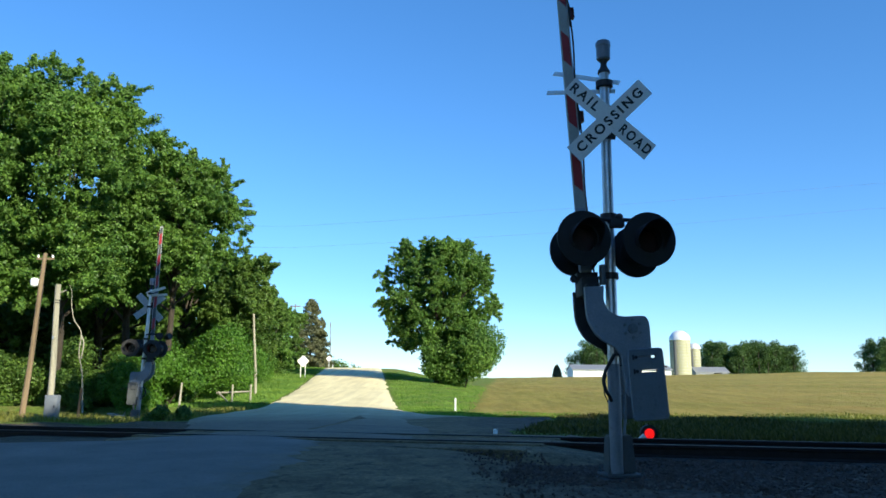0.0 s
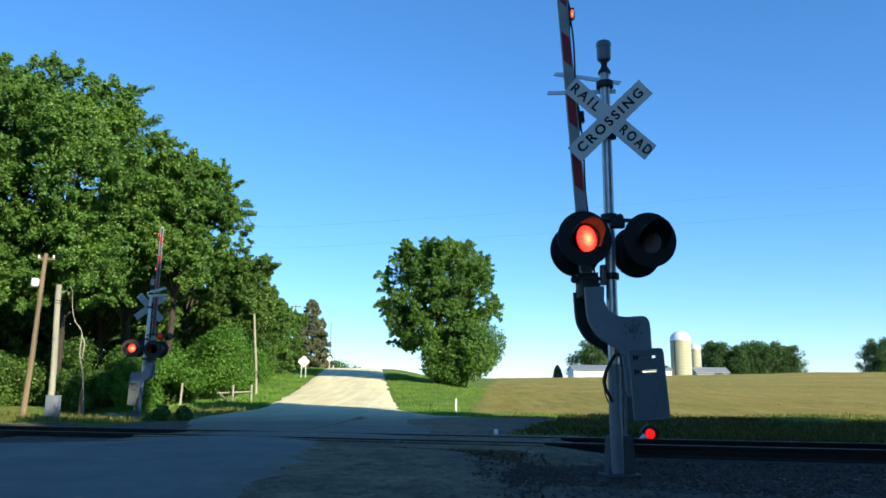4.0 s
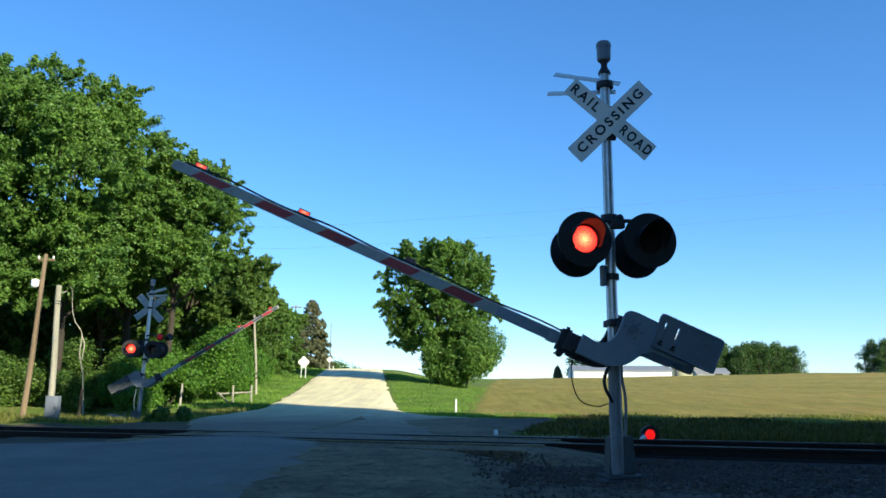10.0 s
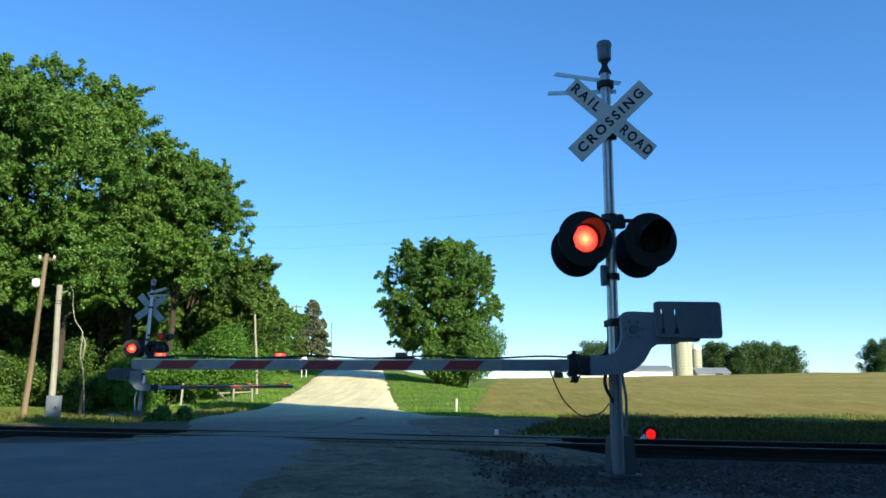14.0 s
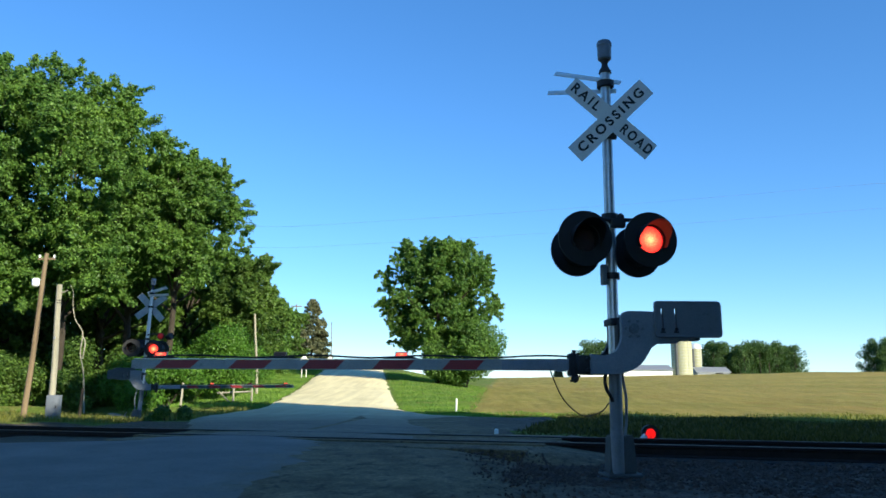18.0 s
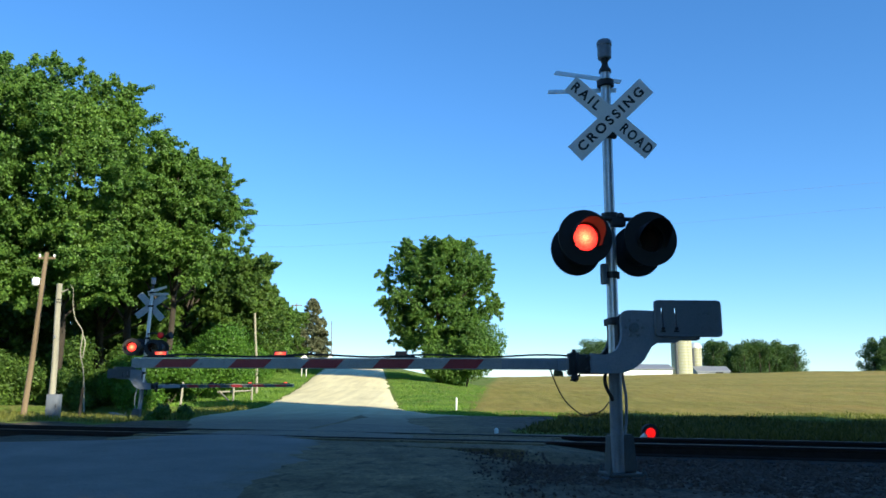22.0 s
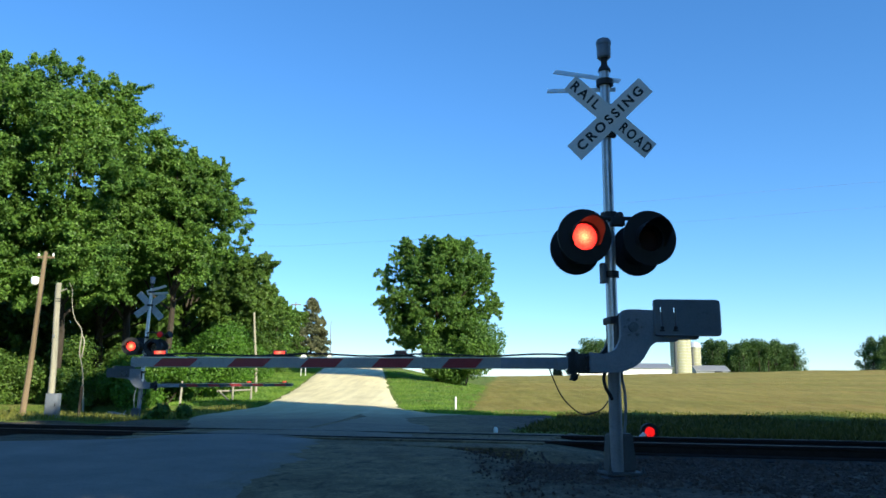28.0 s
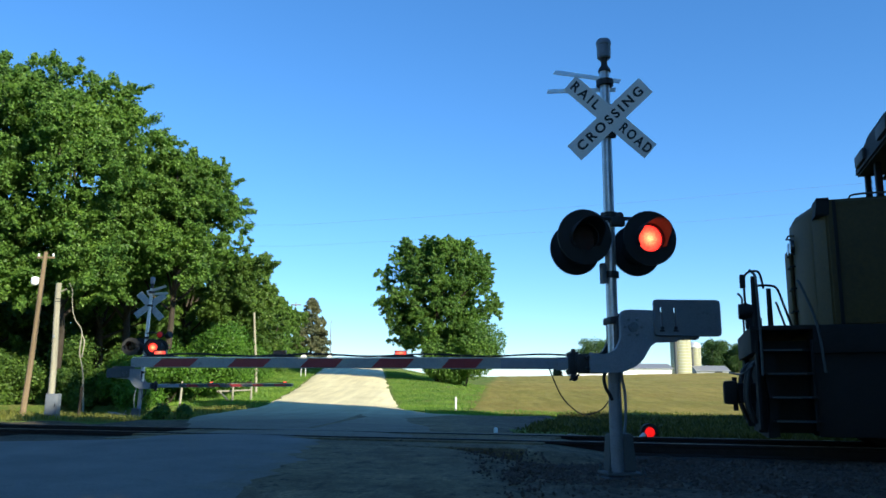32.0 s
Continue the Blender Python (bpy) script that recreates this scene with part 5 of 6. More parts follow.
# ---- farm and far woods ----
def gabled(name, label, x, y, w, d, h, rise, turn, wall, group="farm buildings", doors=()):
    z = gz(x, y)
    th = thing(name, label, "barn", pose(x, y, z, 0, 0, turn), group)
    part("wall", slab(B(), [(-w / 2, -0.5), (w / 2, -0.5), (w / 2, h), (-w / 2, h)], -d / 2, d / 2), wall, th)
    bm = B()
    for s in (-1, 1):
        bm2 = [(-w / 2 - 0.3, s * (d / 2 + 0.35), h - 0.1), (w / 2 + 0.3, s * (d / 2 + 0.35), h - 0.1), (w / 2 + 0.3, 0, h + rise), (-w / 2 - 0.3, 0, h + rise)]
        a = [bm.verts.new(p) for p in bm2]
        b = [bm.verts.new((p[0], p[1], p[2] + 0.12)) for p in bm2]
        bm.faces.new(a)
        bm.faces.new(b[::-1])
        for k in range(4):
            bm.faces.new((a[k], b[k], b[(k + 1) % 4], a[(k + 1) % 4]))
    roof = part("roof", bm, M_ROOF, th, "grey sheet metal roof")
    for s in (-1, 1):
        bm = B()
        v = [bm.verts.new((s * (w / 2 - 0.02), p, q)) for p, q in ((-d / 2, h), (d / 2, h), (0, h + rise))]
        v2 = [bm.verts.new((s * (w / 2 - 0.2), p, q)) for p, q in ((-d / 2, h), (d / 2, h), (0, h + rise))]
        bm.faces.new(v)
        bm.faces.new(v2[::-1])
        for k in range(3):
            bm.faces.new((v[k], v2[k], v2[(k + 1) % 3], v[(k + 1) % 3]))
        part("gable", bm, wall, th)
    for px, pw, ph in doors:
        part("door", box(B(), (px, -d / 2 - 0.03, ph / 2), (pw, 0.08, ph), 0.01), M_DOORWAY, th)
    return th


gabled("barn", "long low white barn with a grey roof", 43.9, 201, 24, 9, 1.9, 1.2, 0, M_BARN)
gabled("shed", "low grey metal shed beside the silos", 69.3, 210, 8.4, 6, 0.9, 1.3, 2, M_ROOF, doors=((1.5, 2.0, 0.9),))


def silo(x, y, r, h, label):
    z = gz(x, y) - 0.3
    th = thing("silo", label, "silo", pose(x, y, z), "farm silos")
    n = 28
    body = part("body", lathe(B(), [(r, 0), (r, h)], n), M_SILO, th, "pale concrete stave wall")
    for k in range(int(h / 0.75)):
        part("hoop", lathe(B(), [(r + 0.005, 0.4 + k * 0.75), (r + 0.045, 0.41 + k * 0.75), (r + 0.045, 0.46 + k * 0.75), (r + 0.005, 0.47 + k * 0.75)], n), M_GALV, body)
    part("dome", lathe(B(), [(r + 0.1, h - 0.1), (r + 0.1, h + 0.1), (r * 0.96, h + r * 0.35), (r * 0.7, h + r * 0.7), (r * 0.35, h + r * 0.9), (0, h + r * 0.95)], n), M_SILO_CAP, th, "white metal dome roof")
    part("chute", tube(B(), [(-r * 0.75, -r * 0.85, 0), (-r * 0.75, -r * 0.85, h * 0.97)], 0.42, 10), M_PEDESTAL, th, "dark grey unloading chute")
    bm = B()
    for xx in (0.55, 0.95):
        rod(bm, (xx, -r * 0.95, 0), (xx, -r * 0.95, h), 0.03, n=5)
    part("ladder", bm, M_GALV, th)


silo(61.1, 206, 2.6, 9.6, "tall pale concrete silo with a white dome")
silo(66.9, 213, 1.55, 7.6, "shorter pale silo with a white dome")


def far_wood(name, label, x0, x1, y, top, n, seed, leaf=0.42, material=None, depth=14):
    """A belt of trees far off, crown beside crown."""
    r = np.random.default_rng(seed)
    z = min(gz(x0, y), gz(x1, y))
    th = thing(name, label, "wood", pose(0, 0, 0), kind="stuff")
    cs, ss = [], []
    bm = B()
    for k in range(n):
        x = x0 + (x1 - x0) * (k + r.uniform(0.2, 0.8)) / n
        yy = y + r.uniform(-depth / 2, depth / 2)
        h = (top - z) * r.uniform(0.82, 1.0)
        rad = r.uniform(2.4, 3.4)
        rod(bm, (x, yy, z - 0.5), (x, yy, z + h * 0.7), 0.22, 0.08, 6)
        for _ in range(16):
            u = r.random()
            a = r.random() * math.tau
            q = rad * math.sqrt(r.random()) * (1 - 0.6 * max(0, u - 0.5) * 2)
            cs.append((x + q * math.cos(a), yy + q * math.sin(a), z + 0.2 + u * (h - 1.4)))
            ss.append(r.uniform(1.0, 1.6))
    part("trunks", bm, M_BARK, th)
    leaf_mesh("crowns", cs, ss, n * 1700, leaf, material or M_LEAF2, th, seed)


far_wood("far_wood", "belt of green trees beyond the farm", 84.5, 114, 258, 18.3, 60, 401, material=M_FAR)
far_wood("far_wood", "edge of a green wood beyond the field", 138, 168, 258, 19.6, 50, 402, material=M_FAR)
far_wood("far_wood", "clump of green trees behind the barn", 39.0, 47.0, 228, 16.6, 12, 403, 0.4, M_FAR)
far_wood("far_wood", "low hedge trees over the crest of the road", -22, -16.3, 128, 6.4, 5, 404, 0.4, None, 6)
conifer(33.6, 236, 4.6, 1.7, 405)


# ---- locomotive ----
def loco_pose(s):
    p = track_point(s, 0, RAIL_TOP)
    return Matrix.Translation(p) @ pose(0, 0, 0, 0, 0, math.degrees(math.atan2(TRACK_WAY.y, TRACK_WAY.x)) + 180)


locomotive = thing("locomotive", "yellow diesel freight locomotive with grey roof on the track", "locomotive", loco_pose(3.12 + 11.8 * 32))
LEN = 20.6
part("frame_sill", box(B(), (-LEN / 2, 0, 1.38), (LEN - 1.5, 2.9, 0.36), 0.02), M_GRIME, locomotive, "black frame sill")
for x in (-0.4, -LEN + 0.4):
    part("end_platform", box(B(), (x, 0, 1.53), (0.8, 2.88, 0.06), 0.008), M_GRIME, locomotive, "black end platform")
for x in (-0.05, -LEN + 0.05):
    part("end_beam", box(B(), (x, 0, 1.36), (0.1, 2.8, 0.3), 0.02), M_GRIME, locomotive)
for s in (-1, 1):
    part("sill_stripe", box(B(), (-LEN / 2 - 0.6, s * 1.458, 1.4), (LEN - 3.2, 0.012, 0.08)), M_REDSTRIPE, locomotive)
# nose with bevelled front corners and a flat top
bm = B()
foot = [(-0.76, -0.25), (-0.76, 0.25), (-0.89, 1.0), (-1.03, 1.33), (-2.2, 1.36), (-2.2, -1.36), (-1.03, -1.33), (-0.89, -1.0)]
rings = []
for z, k, back in ((1.56, 1.0, 0.0), (3.12, 1.0, 0.0), (3.21, 0.98, 0.04), (3.23, 0.95, 0.08)):
    rings.append([bm.verts.new((x - (back if x > -1.5 else 0.0), y * k, z)) for x, y in foot])
for a, b in zip(rings, rings[1:]):
    for k in range(8):
        bm.faces.new((a[k], a[(k + 1) % 8], b[(k + 1) % 8], b[k]))
bm.faces.new(rings[0][::-1])
bm.faces.new(rings[-1])
bmesh.ops.bevel(bm, geom=[e for e in bm.edges if e.calc_length() > 0.5], offset=0.025, segments=2, affect="EDGES")
nose = part("nose", bm, M_YELLOW_SHADED, locomotive, "yellow wide safety nose")
part("nose_door", box(B(), (-0.73, -0.3, 2.2), (0.04, 0.55, 1.2), 0.01), M_YELLOW_SHADED, nose)
part("headlight_panel", slab(B(), [(-0.9, 3.0), (-1.08, 3.0), (-1.08, 3.24), (-0.93, 3.24)], 0.9, 1.34, 0.01), M_GRIME, nose, "dark panel on the nose corner")
for y in (-0.13, 0.13):
    part("headlight", lathe(B(), [(0.1, 0), (0.1, 0.06), (0, 0.07)], 14, Matrix.Translation((-0.77, y, 2.8)) @ pose(0, 0, 0, 0, 90)), M_GLASS, nose)
for z in (1.85, 2.18, 2.5, 2.68, 2.95):
    part("grab_iron", tube(B(), [(-0.76, -0.1, z), (-0.69, -0.08, z), (-0.69, 0.2, z), (-0.76, 0.22, z)], 0.013, 6), M_GRIME, nose)
part("nose_seam", box(B(), (-1.13, 1.348, 2.38), (0.04, 0.03, 1.62)), M_GRIME, nose)
part("nose_top_rail", tube(B(), arc([(-1.35, 1.15, 3.22), (-1.42, 1.15, 3.3), (-1.9, 1.15, 3.3), (-2.0, 1.15, 3.22)], 4), 0.014, 6), M_PEDESTAL, nose)
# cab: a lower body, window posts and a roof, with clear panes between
cabin = part("cab", box(B(), (-3.17, 0, 2.4), (2.06, 2.76, 1.68), 0.03), M_YELLOW_SHADED, locomotive, "yellow driver's cab")
part("cab_back", box(B(), (-4.16, 0, 3.84), (0.08, 2.4, 1.22), 0.01), M_YELLOW_SHADED, cabin)
for x, y in ((-2.1, 1.2), (-2.1, -1.2), (-2.08, 0.42), (-2.08, -0.42), (-2.9, 1.3), (-2.9, -1.3), (-4.0, 1.3), (-4.0, -1.3)):
    part("window_post", box(B(), (x, y, 3.72), (0.09, 0.11, 1.0), 0.012), M_GRIME, cabin)
sec = [(-1.4, 3.92), (1.4, 3.92), (1.42, 4.05), (1.15, 4.3), (0.6, 4.42), (-0.6, 4.42), (-1.15, 4.3), (-1.42, 4.05)]
bm = B()
a = [bm.verts.new((-1.93 - (0.08 if z > 4.1 else 0), y * 0.9, z + 0.2)) for y, z in sec]
b = [bm.verts.new((-4.3, y * 0.9, z + 0.2)) for y, z in sec]
bm.faces.new(a)
bm.faces.new(b[::-1])
for k in range(8):
    bm.faces.new((a[k], b[k], b[(k + 1) % 8], a[(k + 1) % 8]))
bmesh.ops.bevel(bm, geom=list(bm.edges), offset=0.03, segments=2, affect="EDGES")
part("cab_roof", bm, M_GRIME, cabin, "dark cab roof with overhanging brow")
for y in (-0.83, 0.83):
    part("windshield", box(B(), (-2.1, y, 3.69), (0.012, 0.72, 0.88)), M_CLEAR, cabin, "clear windshield pane")
    part("number_board", box(B(), (-1.92, y * 0.9, 4.3), (0.06, 0.6, 0.18), 0.02), M_BLACK, cabin)
for s in (-1, 1):
    for x in (-2.5, -3.45):
        part("side_window", box(B(), (x, s * 1.3, 3.69), (0.76, 0.012, 0.88)), M_CLEAR, cabin, "clear side window pane")
    part("sunshade", box(B(), (-3.2, s * 1.38, 4.12), (1.7, 0.24, 0.03), 0.005), M_GRIME, cabin)
    part("mirror", box(B(), (-2.3, s * 1.46, 3.5), (0.05, 0.18, 0.4), 0.01), M_BLACK, cabin)
part("horn", tube(tube(B(), [(-2.9, 0.2, 4.8), (-2.5, 0.2, 4.83)], [0.03, 0.1], 10), [(-2.9, -0.1, 4.8), (-2.55, -0.1, 4.85)], [0.03, 0.09], 10), M_GRIME, cabin, "air horns on the roof")
part("horn_foot", rod(B(), (-2.85, 0.05, 4.64), (-2.85, 0.05, 4.82), 0.05, n=8), M_GRIME, cabin)
part("antenna_dome", lathe(B(), [(0.16, 4.6), (0.15, 4.75), (0.0, 4.82)], 14, Matrix.Translation((-3.2, 0.5, 0))), M_SILO_CAP, cabin)
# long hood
part("long_hood", box(B(), (-12.05, 0, 2.78), (15.4, 1.9, 2.45), 0.08), M_YELLOW_SHADED, locomotive, "yellow engine hood")
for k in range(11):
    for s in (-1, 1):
        part("hood_door", box(B(), (-5.4 - k * 1.2, s * 0.965, 2.6), (1.08, 0.03, 1.75), 0.012), M_YELLOW_SHADED, locomotive)
part("radiator", box(B(), (-17.8, 0, 3.9), (3.4, 2.8, 0.45), 0.06), M_LOCOGREY, locomotive)
for x in (-16.6, -18.6):
    part("roof_fan", rod(B(), (x, 0, 4.1), (x, 0, 4.28), 0.7, n=24), M_GRIME, locomotive)
part("exhaust_stack", box(B(), (-10.5, 0, 4.1), (1.0, 0.6, 0.3), 0.05), M_GRIME, locomotive)
# steps at the corners
for x0, way in ((-0.4, 1), (-LEN + 0.4, -1)):
    for s in (-1, 1):
        well = part("step_well", box(B(), (x0, s * 1.02, 0.78), (0.68, 0.1, 1.2), 0.01), M_GRIME, locomotive, "black step well")
        for dx in (-0.33, 0.33):
            part("step_side", box(B(), (x0 + dx, s * 1.24, 0.8), (0.03, 0.38, 1.14)), M_GRIME, well)
        for k in range(4):
            xs_, zs_ = x0 - way * 0.035 * k, 1.24 - k * 0.3
            part("step", box(B(), (xs_, s * (1.28 + 0.015 * k), zs_), (0.58, 0.3, 0.03), 0.004), M_GRIME, well, "black steel step")
            part("step_edge", box(B(), (xs_ + 0.02, s * (1.437 + 0.015 * k), zs_), (0.46, 0.014, 0.022), 0.003), M_PEDESTAL, well, "worn bright step edge")
        part("handrail", tube(B(), arc([(x0 + way * 0.28, s * 1.47, 0.92), (x0 + way * 0.28, s * 1.49, 1.5), (x0 + way * 0.29, s * 1.44, 2.1), (x0 + way * 0.3, s * 1.38, 2.24), (x0 + way * 0.36, s * 1.34, 2.31)], 5), 0.018, 7), M_PEDESTAL, locomotive, "pale curved handrail")
        part("handrail", tube(B(), arc([(x0 - way * 0.46, s * 1.5, 0.95), (x0 - way * 0.4, s * 1.5, 1.55), (x0 - way * 0.26, s * 1.42, 2.05), (x0 - way * 0.22, s * 1.36, 2.15)], 5), 0.018, 7), M_PEDESTAL, locomotive, "pale curved handrail")
# front platform rails: an outer arch by the buffer beam and a lower inner one
for s in (1,):
    part("rail_post", rod(B(), (-0.08, s * 1.36, 1.5), (-0.08, s * 1.36, 2.22), 0.04, 0.03, n=8), M_GRIME, locomotive)
    part("platform_rail", tube(B(), arc([(0.03, s * 1.36, 1.75), (0.035, s * 1.36, 2.12), (0.01, s * 1.36, 2.25), (-0.08, s * 1.36, 2.29), (-0.16, s * 1.38, 2.26), (-0.2, s * 1.4, 2.05)], 5), 0.016, 7), M_GRIME, locomotive, "dark arched end railing")
    part("rail_post", rod(B(), (-0.27, s * 1.3, 1.5), (-0.27, s * 1.3, 2.06), 0.036, 0.03, n=8), M_GRIME, locomotive)
    part("platform_rail", tube(B(), arc([(-0.08, s * 1.34, 2.1), (-0.18, s * 1.32, 2.1), (-0.27, s * 1.3, 2.1), (-0.37, s * 1.3, 2.06), (-0.44, s * 1.3, 1.85), (-0.52, s * 1.3, 1.56)], 5), 0.016, 7), M_GRIME, locomotive, "dark end platform railing")
    part("jumper_box", box(B(), (0.05, s * 1.34, 2.16), (0.07, 0.1, 0.18), 0.01), M_GRIME, locomotive)
    part("ditch_light", lathe(B(), [(0.1, 0.1), (0.115, 0.0), (0.08, -0.1), (0, -0.11)], 14, Matrix.Translation((0.02, s * 1.3, 1.76)) @ pose(0, 0, 0, 0, 90)), M_GRIME, locomotive)
    part("ditch_light_bracket", box(B(), (-0.06, s * 1.3, 1.6), (0.2, 0.12, 0.14), 0.01), M_GRIME, locomotive)
part("pilot_plow", slab(B(), [(-0.3, 0.14), (-0.16, 0.12), (-0.2, 0.62), (-0.12, 1.22), (-0.3, 1.22)], -1.3, 1.3), M_GRIME, locomotive, "black snow plow pilot")
bm = box(B(), (-0.05, 0, 0.7), (0.5, 0.3, 0.28), 0.03)
box(bm, (0.22, 0.07, 0.7), (0.2, 0.26, 0.34), 0.05)
box(bm, (0.16, -0.14, 0.68), (0.3, 0.1, 0.28), 0.04)
rod(bm, (0.16, 0.07, 0.44), (0.16, 0.07, 0.92), 0.035, n=8)
part("coupler", bm, M_GRIME, locomotive, "knuckle coupler")
part("cut_lever", tube(B(), arc([(-0.02, 1.25, 1.05), (0.1, 1.2, 0.95), (0.16, 0.8, 0.95), (0.22, 0.2, 0.98)], 4), 0.014, 6), M_PEDESTAL, locomotive)
for y in (-0.9, -0.5, 0.55, 0.9, 1.12):
    part("air_hose", tube(B(), arc([(-0.12, y, 1.15), (0.0, y, 1.0), (0.05, y, 0.6), (-0.04, y - 0.08, 0.3)], 4), 0.028, 7), M_RUBBER, locomotive)
for s in (-1, 1):
    part("equipment_box", box(B(), (-1.5, s * 1.08, 0.7), (1.5, 0.6, 1.1), 0.03), M_GRIME, locomotive, "black equipment box behind the steps")
part("underframe", box(B(), (-LEN / 2 - 0.3, 0, 0.86), (LEN - 1.9, 1.5, 0.8), 0.04), M_GRIME, locomotive, "dark underframe")
part("fuel_tank", box(B(), (-10.3, 0, 0.72), (5.4, 2.7, 0.95), 0.15), M_GRIME, locomotive, "black fuel tank")
for xc in (-3.6, -17.0):
    for s in (-1, 1):
        part("truck_frame", slab(B(), [(xc - 2.4, 0.7), (xc - 2.2, 0.95), (xc + 2.2, 0.95), (xc + 2.4, 0.7), (xc + 2.2, 0.5), (xc + 1.2, 0.62), (xc - 1.2, 0.62), (xc - 2.2, 0.5)], s * 1.05 - 0.08, s * 1.05 + 0.08, 0.01), M_GRIME, locomotive)
    for k in (-1.8, 0, 1.8):
        for s in (-1, 1):
            w = part("wheel", lathe(B(), [(0.0, -0.05), (0.4, -0.05), (0.5, -0.06), (0.52, 0.06), (0.56, 0.07), (0.56, 0.09), (0.4, 0.03), (0.0, 0.05)], 28, pose(xc + k, s * 0.76, 0.525, 90 * s)), M_GRIME, locomotive)
            part("axle_box", box(B(), (xc + k, s * 1.15, 0.53), (0.36, 0.12, 0.36), 0.03), M_GRIME, w)


# ---- grass ----
def grass(name, n, place, height, label, material=None, seed=1, wide=1.0):
    r = np.random.default_rng(seed)
    P = place(r, n)
    n = len(P)
    h = r.uniform(height[0], height[1], n)
    a = r.random(n) * math.tau
    w = wide * (0.006 + 0.016 * r.random(n))
    side = np.stack([np.cos(a), np.sin(a), np.zeros(n)], 1) * w[:, None]
    lean = r.normal(0, 0.28, (n, 3)) * h[:, None]
    lean[:, 2] = 0
    top = P + lean + np.stack([np.zeros(n), np.zeros(n), h], 1)
    mid = P + lean * 0.35 + np.stack([np.zeros(n), np.zeros(n), h * 0.6], 1)
    V = np.stack([P - side, P + side, mid + side * 0.8, top], 1).reshape(-1, 3)
    F = np.arange(n * 4).reshape(-1, 4)
    tagged(flat_object(name, V, F, material or M_GRASS), label, "grass", kind="stuff")


def on_ground(x, y):
    return np.stack([x, y, ground_z(x, y) - 0.02], 1)


def strip_right(r, n, s0=2.2, s1=20, o0=2.2, o1=5.4):
    s, o = r.uniform(s0, s1, n), r.uniform(o0, o1, n)
    p = np.array([TRACK_AT.x, TRACK_AT.y]) + s[:, None] * np.array([TRACK_WAY.x, TRACK_WAY.y]) + o[:, None] * np.array([TRACK_SIDE.x, TRACK_SIDE.y])
    off = p[:, 0] - lerp(ROAD_X, p[:, 1])
    p = p[(off > 4.4 + 0.6 * r.random(n)) & (p[:, 0] > 1.1 + (p[:, 1] - 15.5) * 0.24 + 0.7 * r.random(n) ** 2)]
    return on_ground(p[:, 0], p[:, 1])


def verge_right(r, n):
    y = 26.2 + 48 * r.random(n) ** 1.3
    x = lerp(ROAD_X, y) + 2.95 + 7.8 * r.random(n) ** 1.4
    keep = (x < 0.7 + 0.075 * np.maximum(y - 31, 0) + np.where(y < 30.5, 4, 0) + 0.5 * r.random(n)) & (x > lerp(ROAD_X, y) + 2.95 + flare(y) + 0.5 * r.random(n))
    x, y = x[keep], y[keep]
    return on_ground(x, y)


def verge_left(r, n, near=False):
    y = 20 + 14 * r.random(n) if near else 33 + 57 * r.random(n) ** 1.4
    x = lerp(ROAD_X, y) - 3.0 - (3.7 + np.where(y < 34, 6, 0)) * r.random(n)
    keep = off_gravel(x, y) > 0.3 + 0.5 * r.random(n)
    return on_ground(x[keep], y[keep])


def field_front(r, n):
    x, y = r.uniform(2, 26, n), 26.2 + 3.4 * r.random(n) ** 1.5
    return on_ground(x, y)


grass("short_grass", 15000, lambda r, n: strip_right(r, n, -3.0, 4.0, 2.0, 12), (0.03, 0.1), "short dark green grass beside the gravel", seed=26, wide=1.8)
grass("tall_grass", 52000, strip_right, (0.07, 0.3), "tall dark green grass along the railway", seed=21)
grass("tall_grass", 60000, lambda r, n: strip_right(r, n, -3.0, 26, 5.2, 15.0), (0.06, 0.2), "deep shaded grass between railway and field", seed=27, wide=2.2)
grass("verge_grass", 60000, verge_right, (0.03, 0.1), "bright green verge grass beside the road", M_LAWN, seed=22, wide=1.3)
grass("verge_grass", 42000, verge_left, (0.05, 0.2), "mixed green grass between road and wood", M_LAWN, seed=23)
grass("dry_grass", 16000, lambda r, n: verge_left(r, n, True), (0.05, 0.24), "thin olive and straw-coloured grass at the foot of the wood", M_DRYGRASS, seed=28)
grass("field_margin_grass", 12000, field_front, (0.04, 0.14), "yellow-green grass at the field margin", M_DRYGRASS, seed=24)


def crop_rows(r, n):
    k = r.integers(0, 70, n)
    y = 29.4 + 0.76 * k * (1 + 0.004 * k) + r.normal(0, 0.07, n)
    x = r.uniform(1.2, 38, n)
    keep = (x < y * 0.62) & (x > 0.075 * y - 1.1) & (np.sin(x * 0.9 + k * 1.7) + r.normal(0, 0.6, n) > -0.2)
    return on_ground(x[keep], y[keep])


grass("crop_rows", 14000, crop_rows, (0.02, 0.06), "sparse young crop plants in rows on the field", M_CROP, seed=25)

FIRST, BEAT = 2.195, 0.595


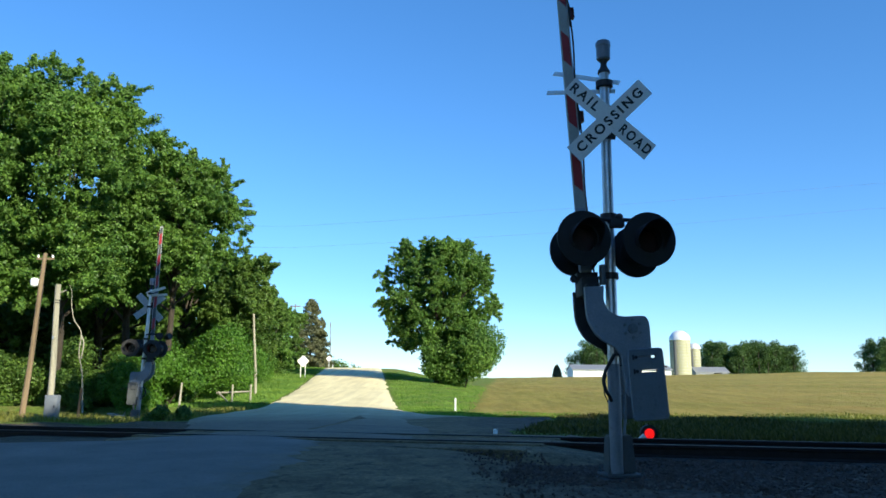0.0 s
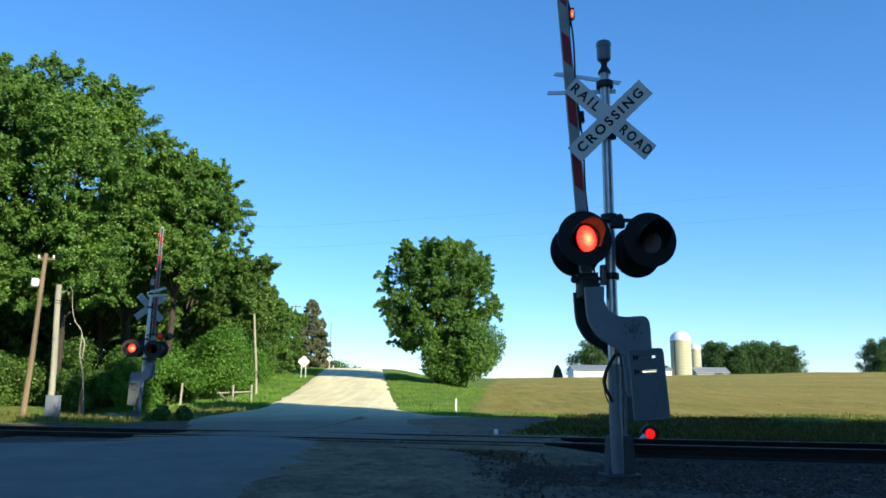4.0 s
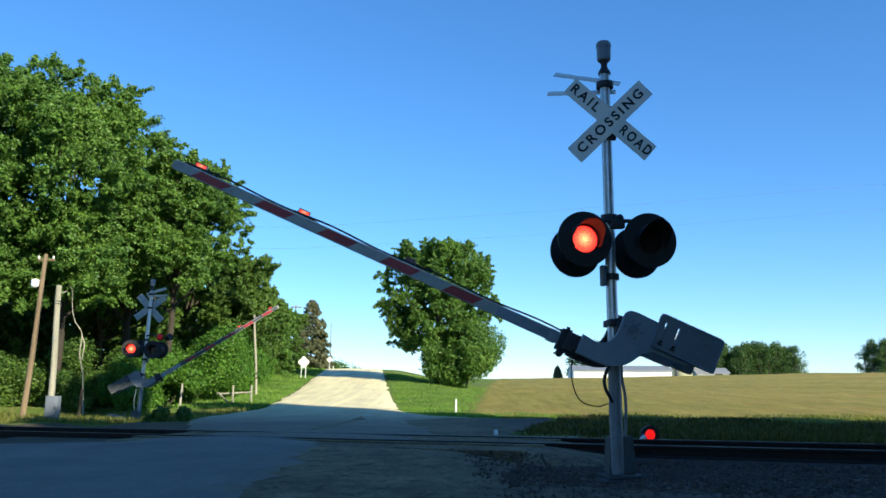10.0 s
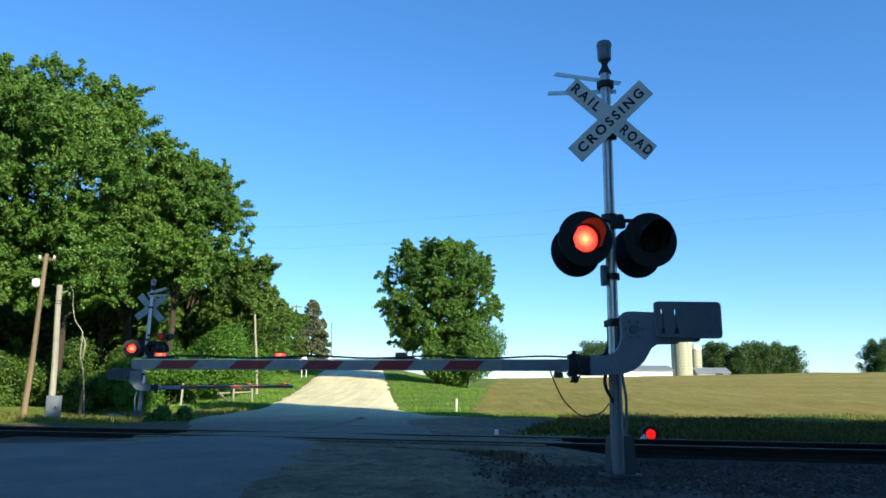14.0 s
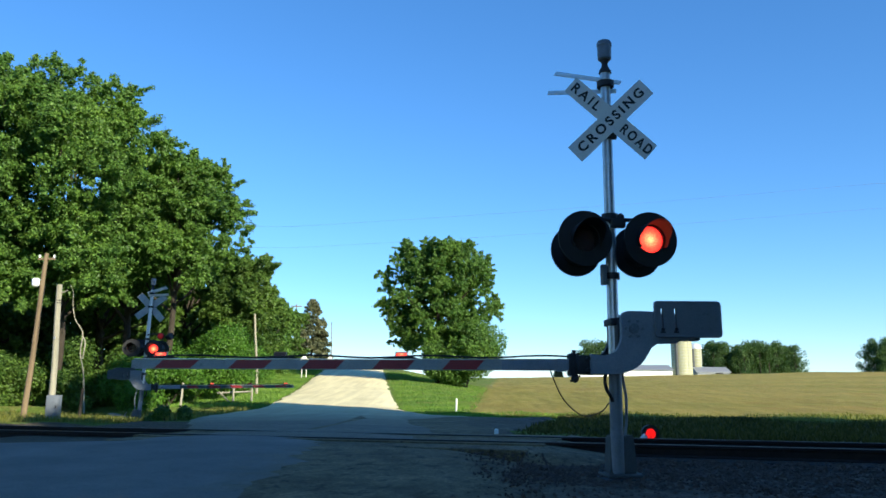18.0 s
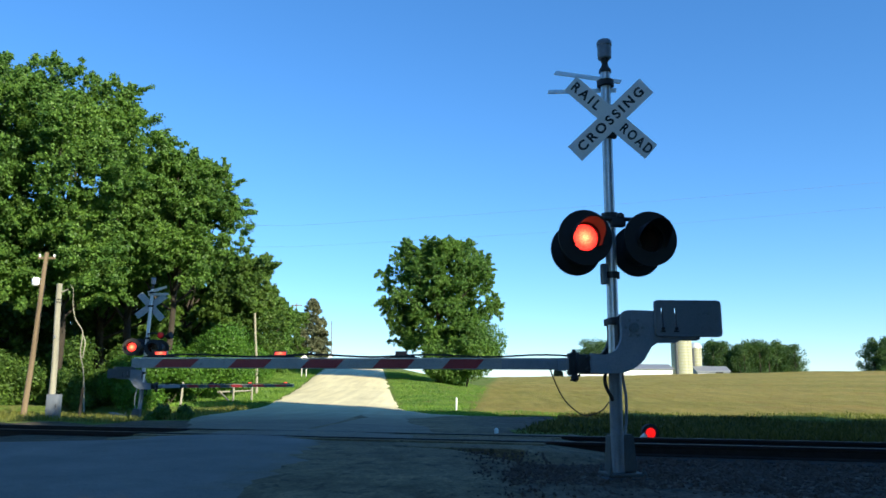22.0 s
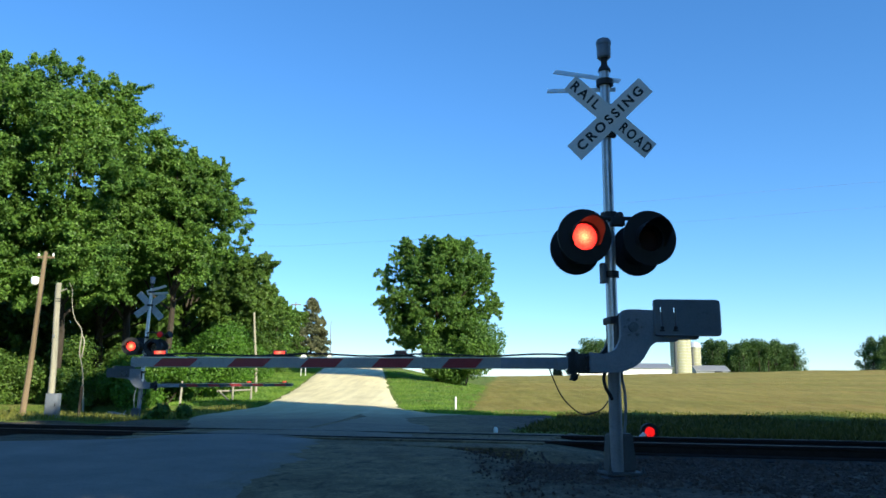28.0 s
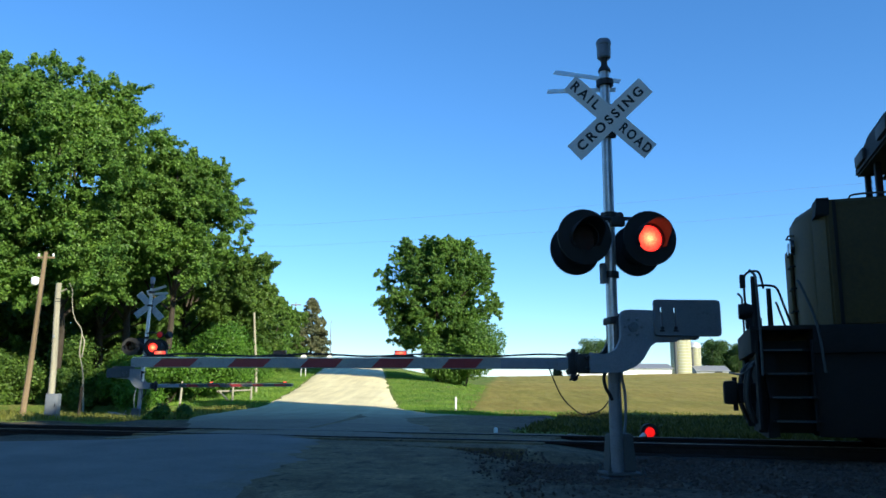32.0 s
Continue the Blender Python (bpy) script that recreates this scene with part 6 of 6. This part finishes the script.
def lamp_rows(at, lit_on_even, always=False, shown=0, hidden=176):
    """Rows of a lamp unit: dark until the first flash, then lit in every other beat."""
    def turned(a):
        return at @ pose(0, 0, 0, 0, 0, a)
    rows, state, t, n = [(0.0, turned(hidden))], False, FIRST, 0
    while t < 31.99:
        want = True if always else (n % 2 == 0) == lit_on_even
        if want != state:
            a, b = (hidden, shown) if want else (shown, hidden)
            rows += [(t - 0.04, turned(a)), (t, turned(88)), (t + 0.04, turned(b))]
            state = want
        n += 1
        t = FIRST + n * BEAT - (0.06 if 30 < n < 47 else 0)      # the relay hurries for a while
    rows.append((32.0, turned(shown if state else hidden)))
    return rows


def gate_rows(table):
    return [(t, pose(*PIVOT, 0, a, 0)) for t, a in table]


NEAR_ARM = [(0, 86.3), (6.6, 86.2), (7, 80.9), (7.5, 69.3), (8, 56.5), (8.5, 47), (9, 38.3), (9.5, 30.6), (10, 23.5), (10.5, 17.6), (11, 11.6), (11.5, 7), (12, 1.9), (12.5, 0.1), (13, -0.4), (32, -0.4)]
FAR_ARM = [(0, 91.2), (6.6, 91), (7, 84.7), (7.5, 72.7), (8, 62.7), (8.5, 55.5), (9, 49), (9.5, 41.5), (10, 34.5), (10.5, 28), (11, 22.5), (11.5, 18.5), (12, 12.2), (12.5, 7), (13, 3), (32, 2.8)]


def motions():
    for sig, table in ((near, NEAR_ARM), (far, FAR_ARM)):
        root, arm, lamps, flash, hang = sig
        walk(arm, gate_rows(table))
        for k, lit in enumerate(lamps):
            walk(lit, lamp_rows(pose(0, LENS_AT, 0), k % 2 == 1))
        for lit, kind, x, z in flash:
            walk(lit, lamp_rows(pose(x, 0, z), kind == "b", kind == "tip", *((0, 176) if sig is near else (176, 0))))
        walk(hang, [(t, pose(-0.05, 0.08, 0.78, 0, 118 * a / 86.3, 0)) for t, a in table])

    walk(side_lens, lamp_rows(SIDE_LENS_AT, True, True))
    walk(locomotive, [(t, loco_pose(3.12 + 11.8 * (32 - t))) for t in (0, 4, 8, 12, 16, 20, 24, 28, 30, 31, 31.5, 31.7, 31.8, 31.9, 32)])


motions()
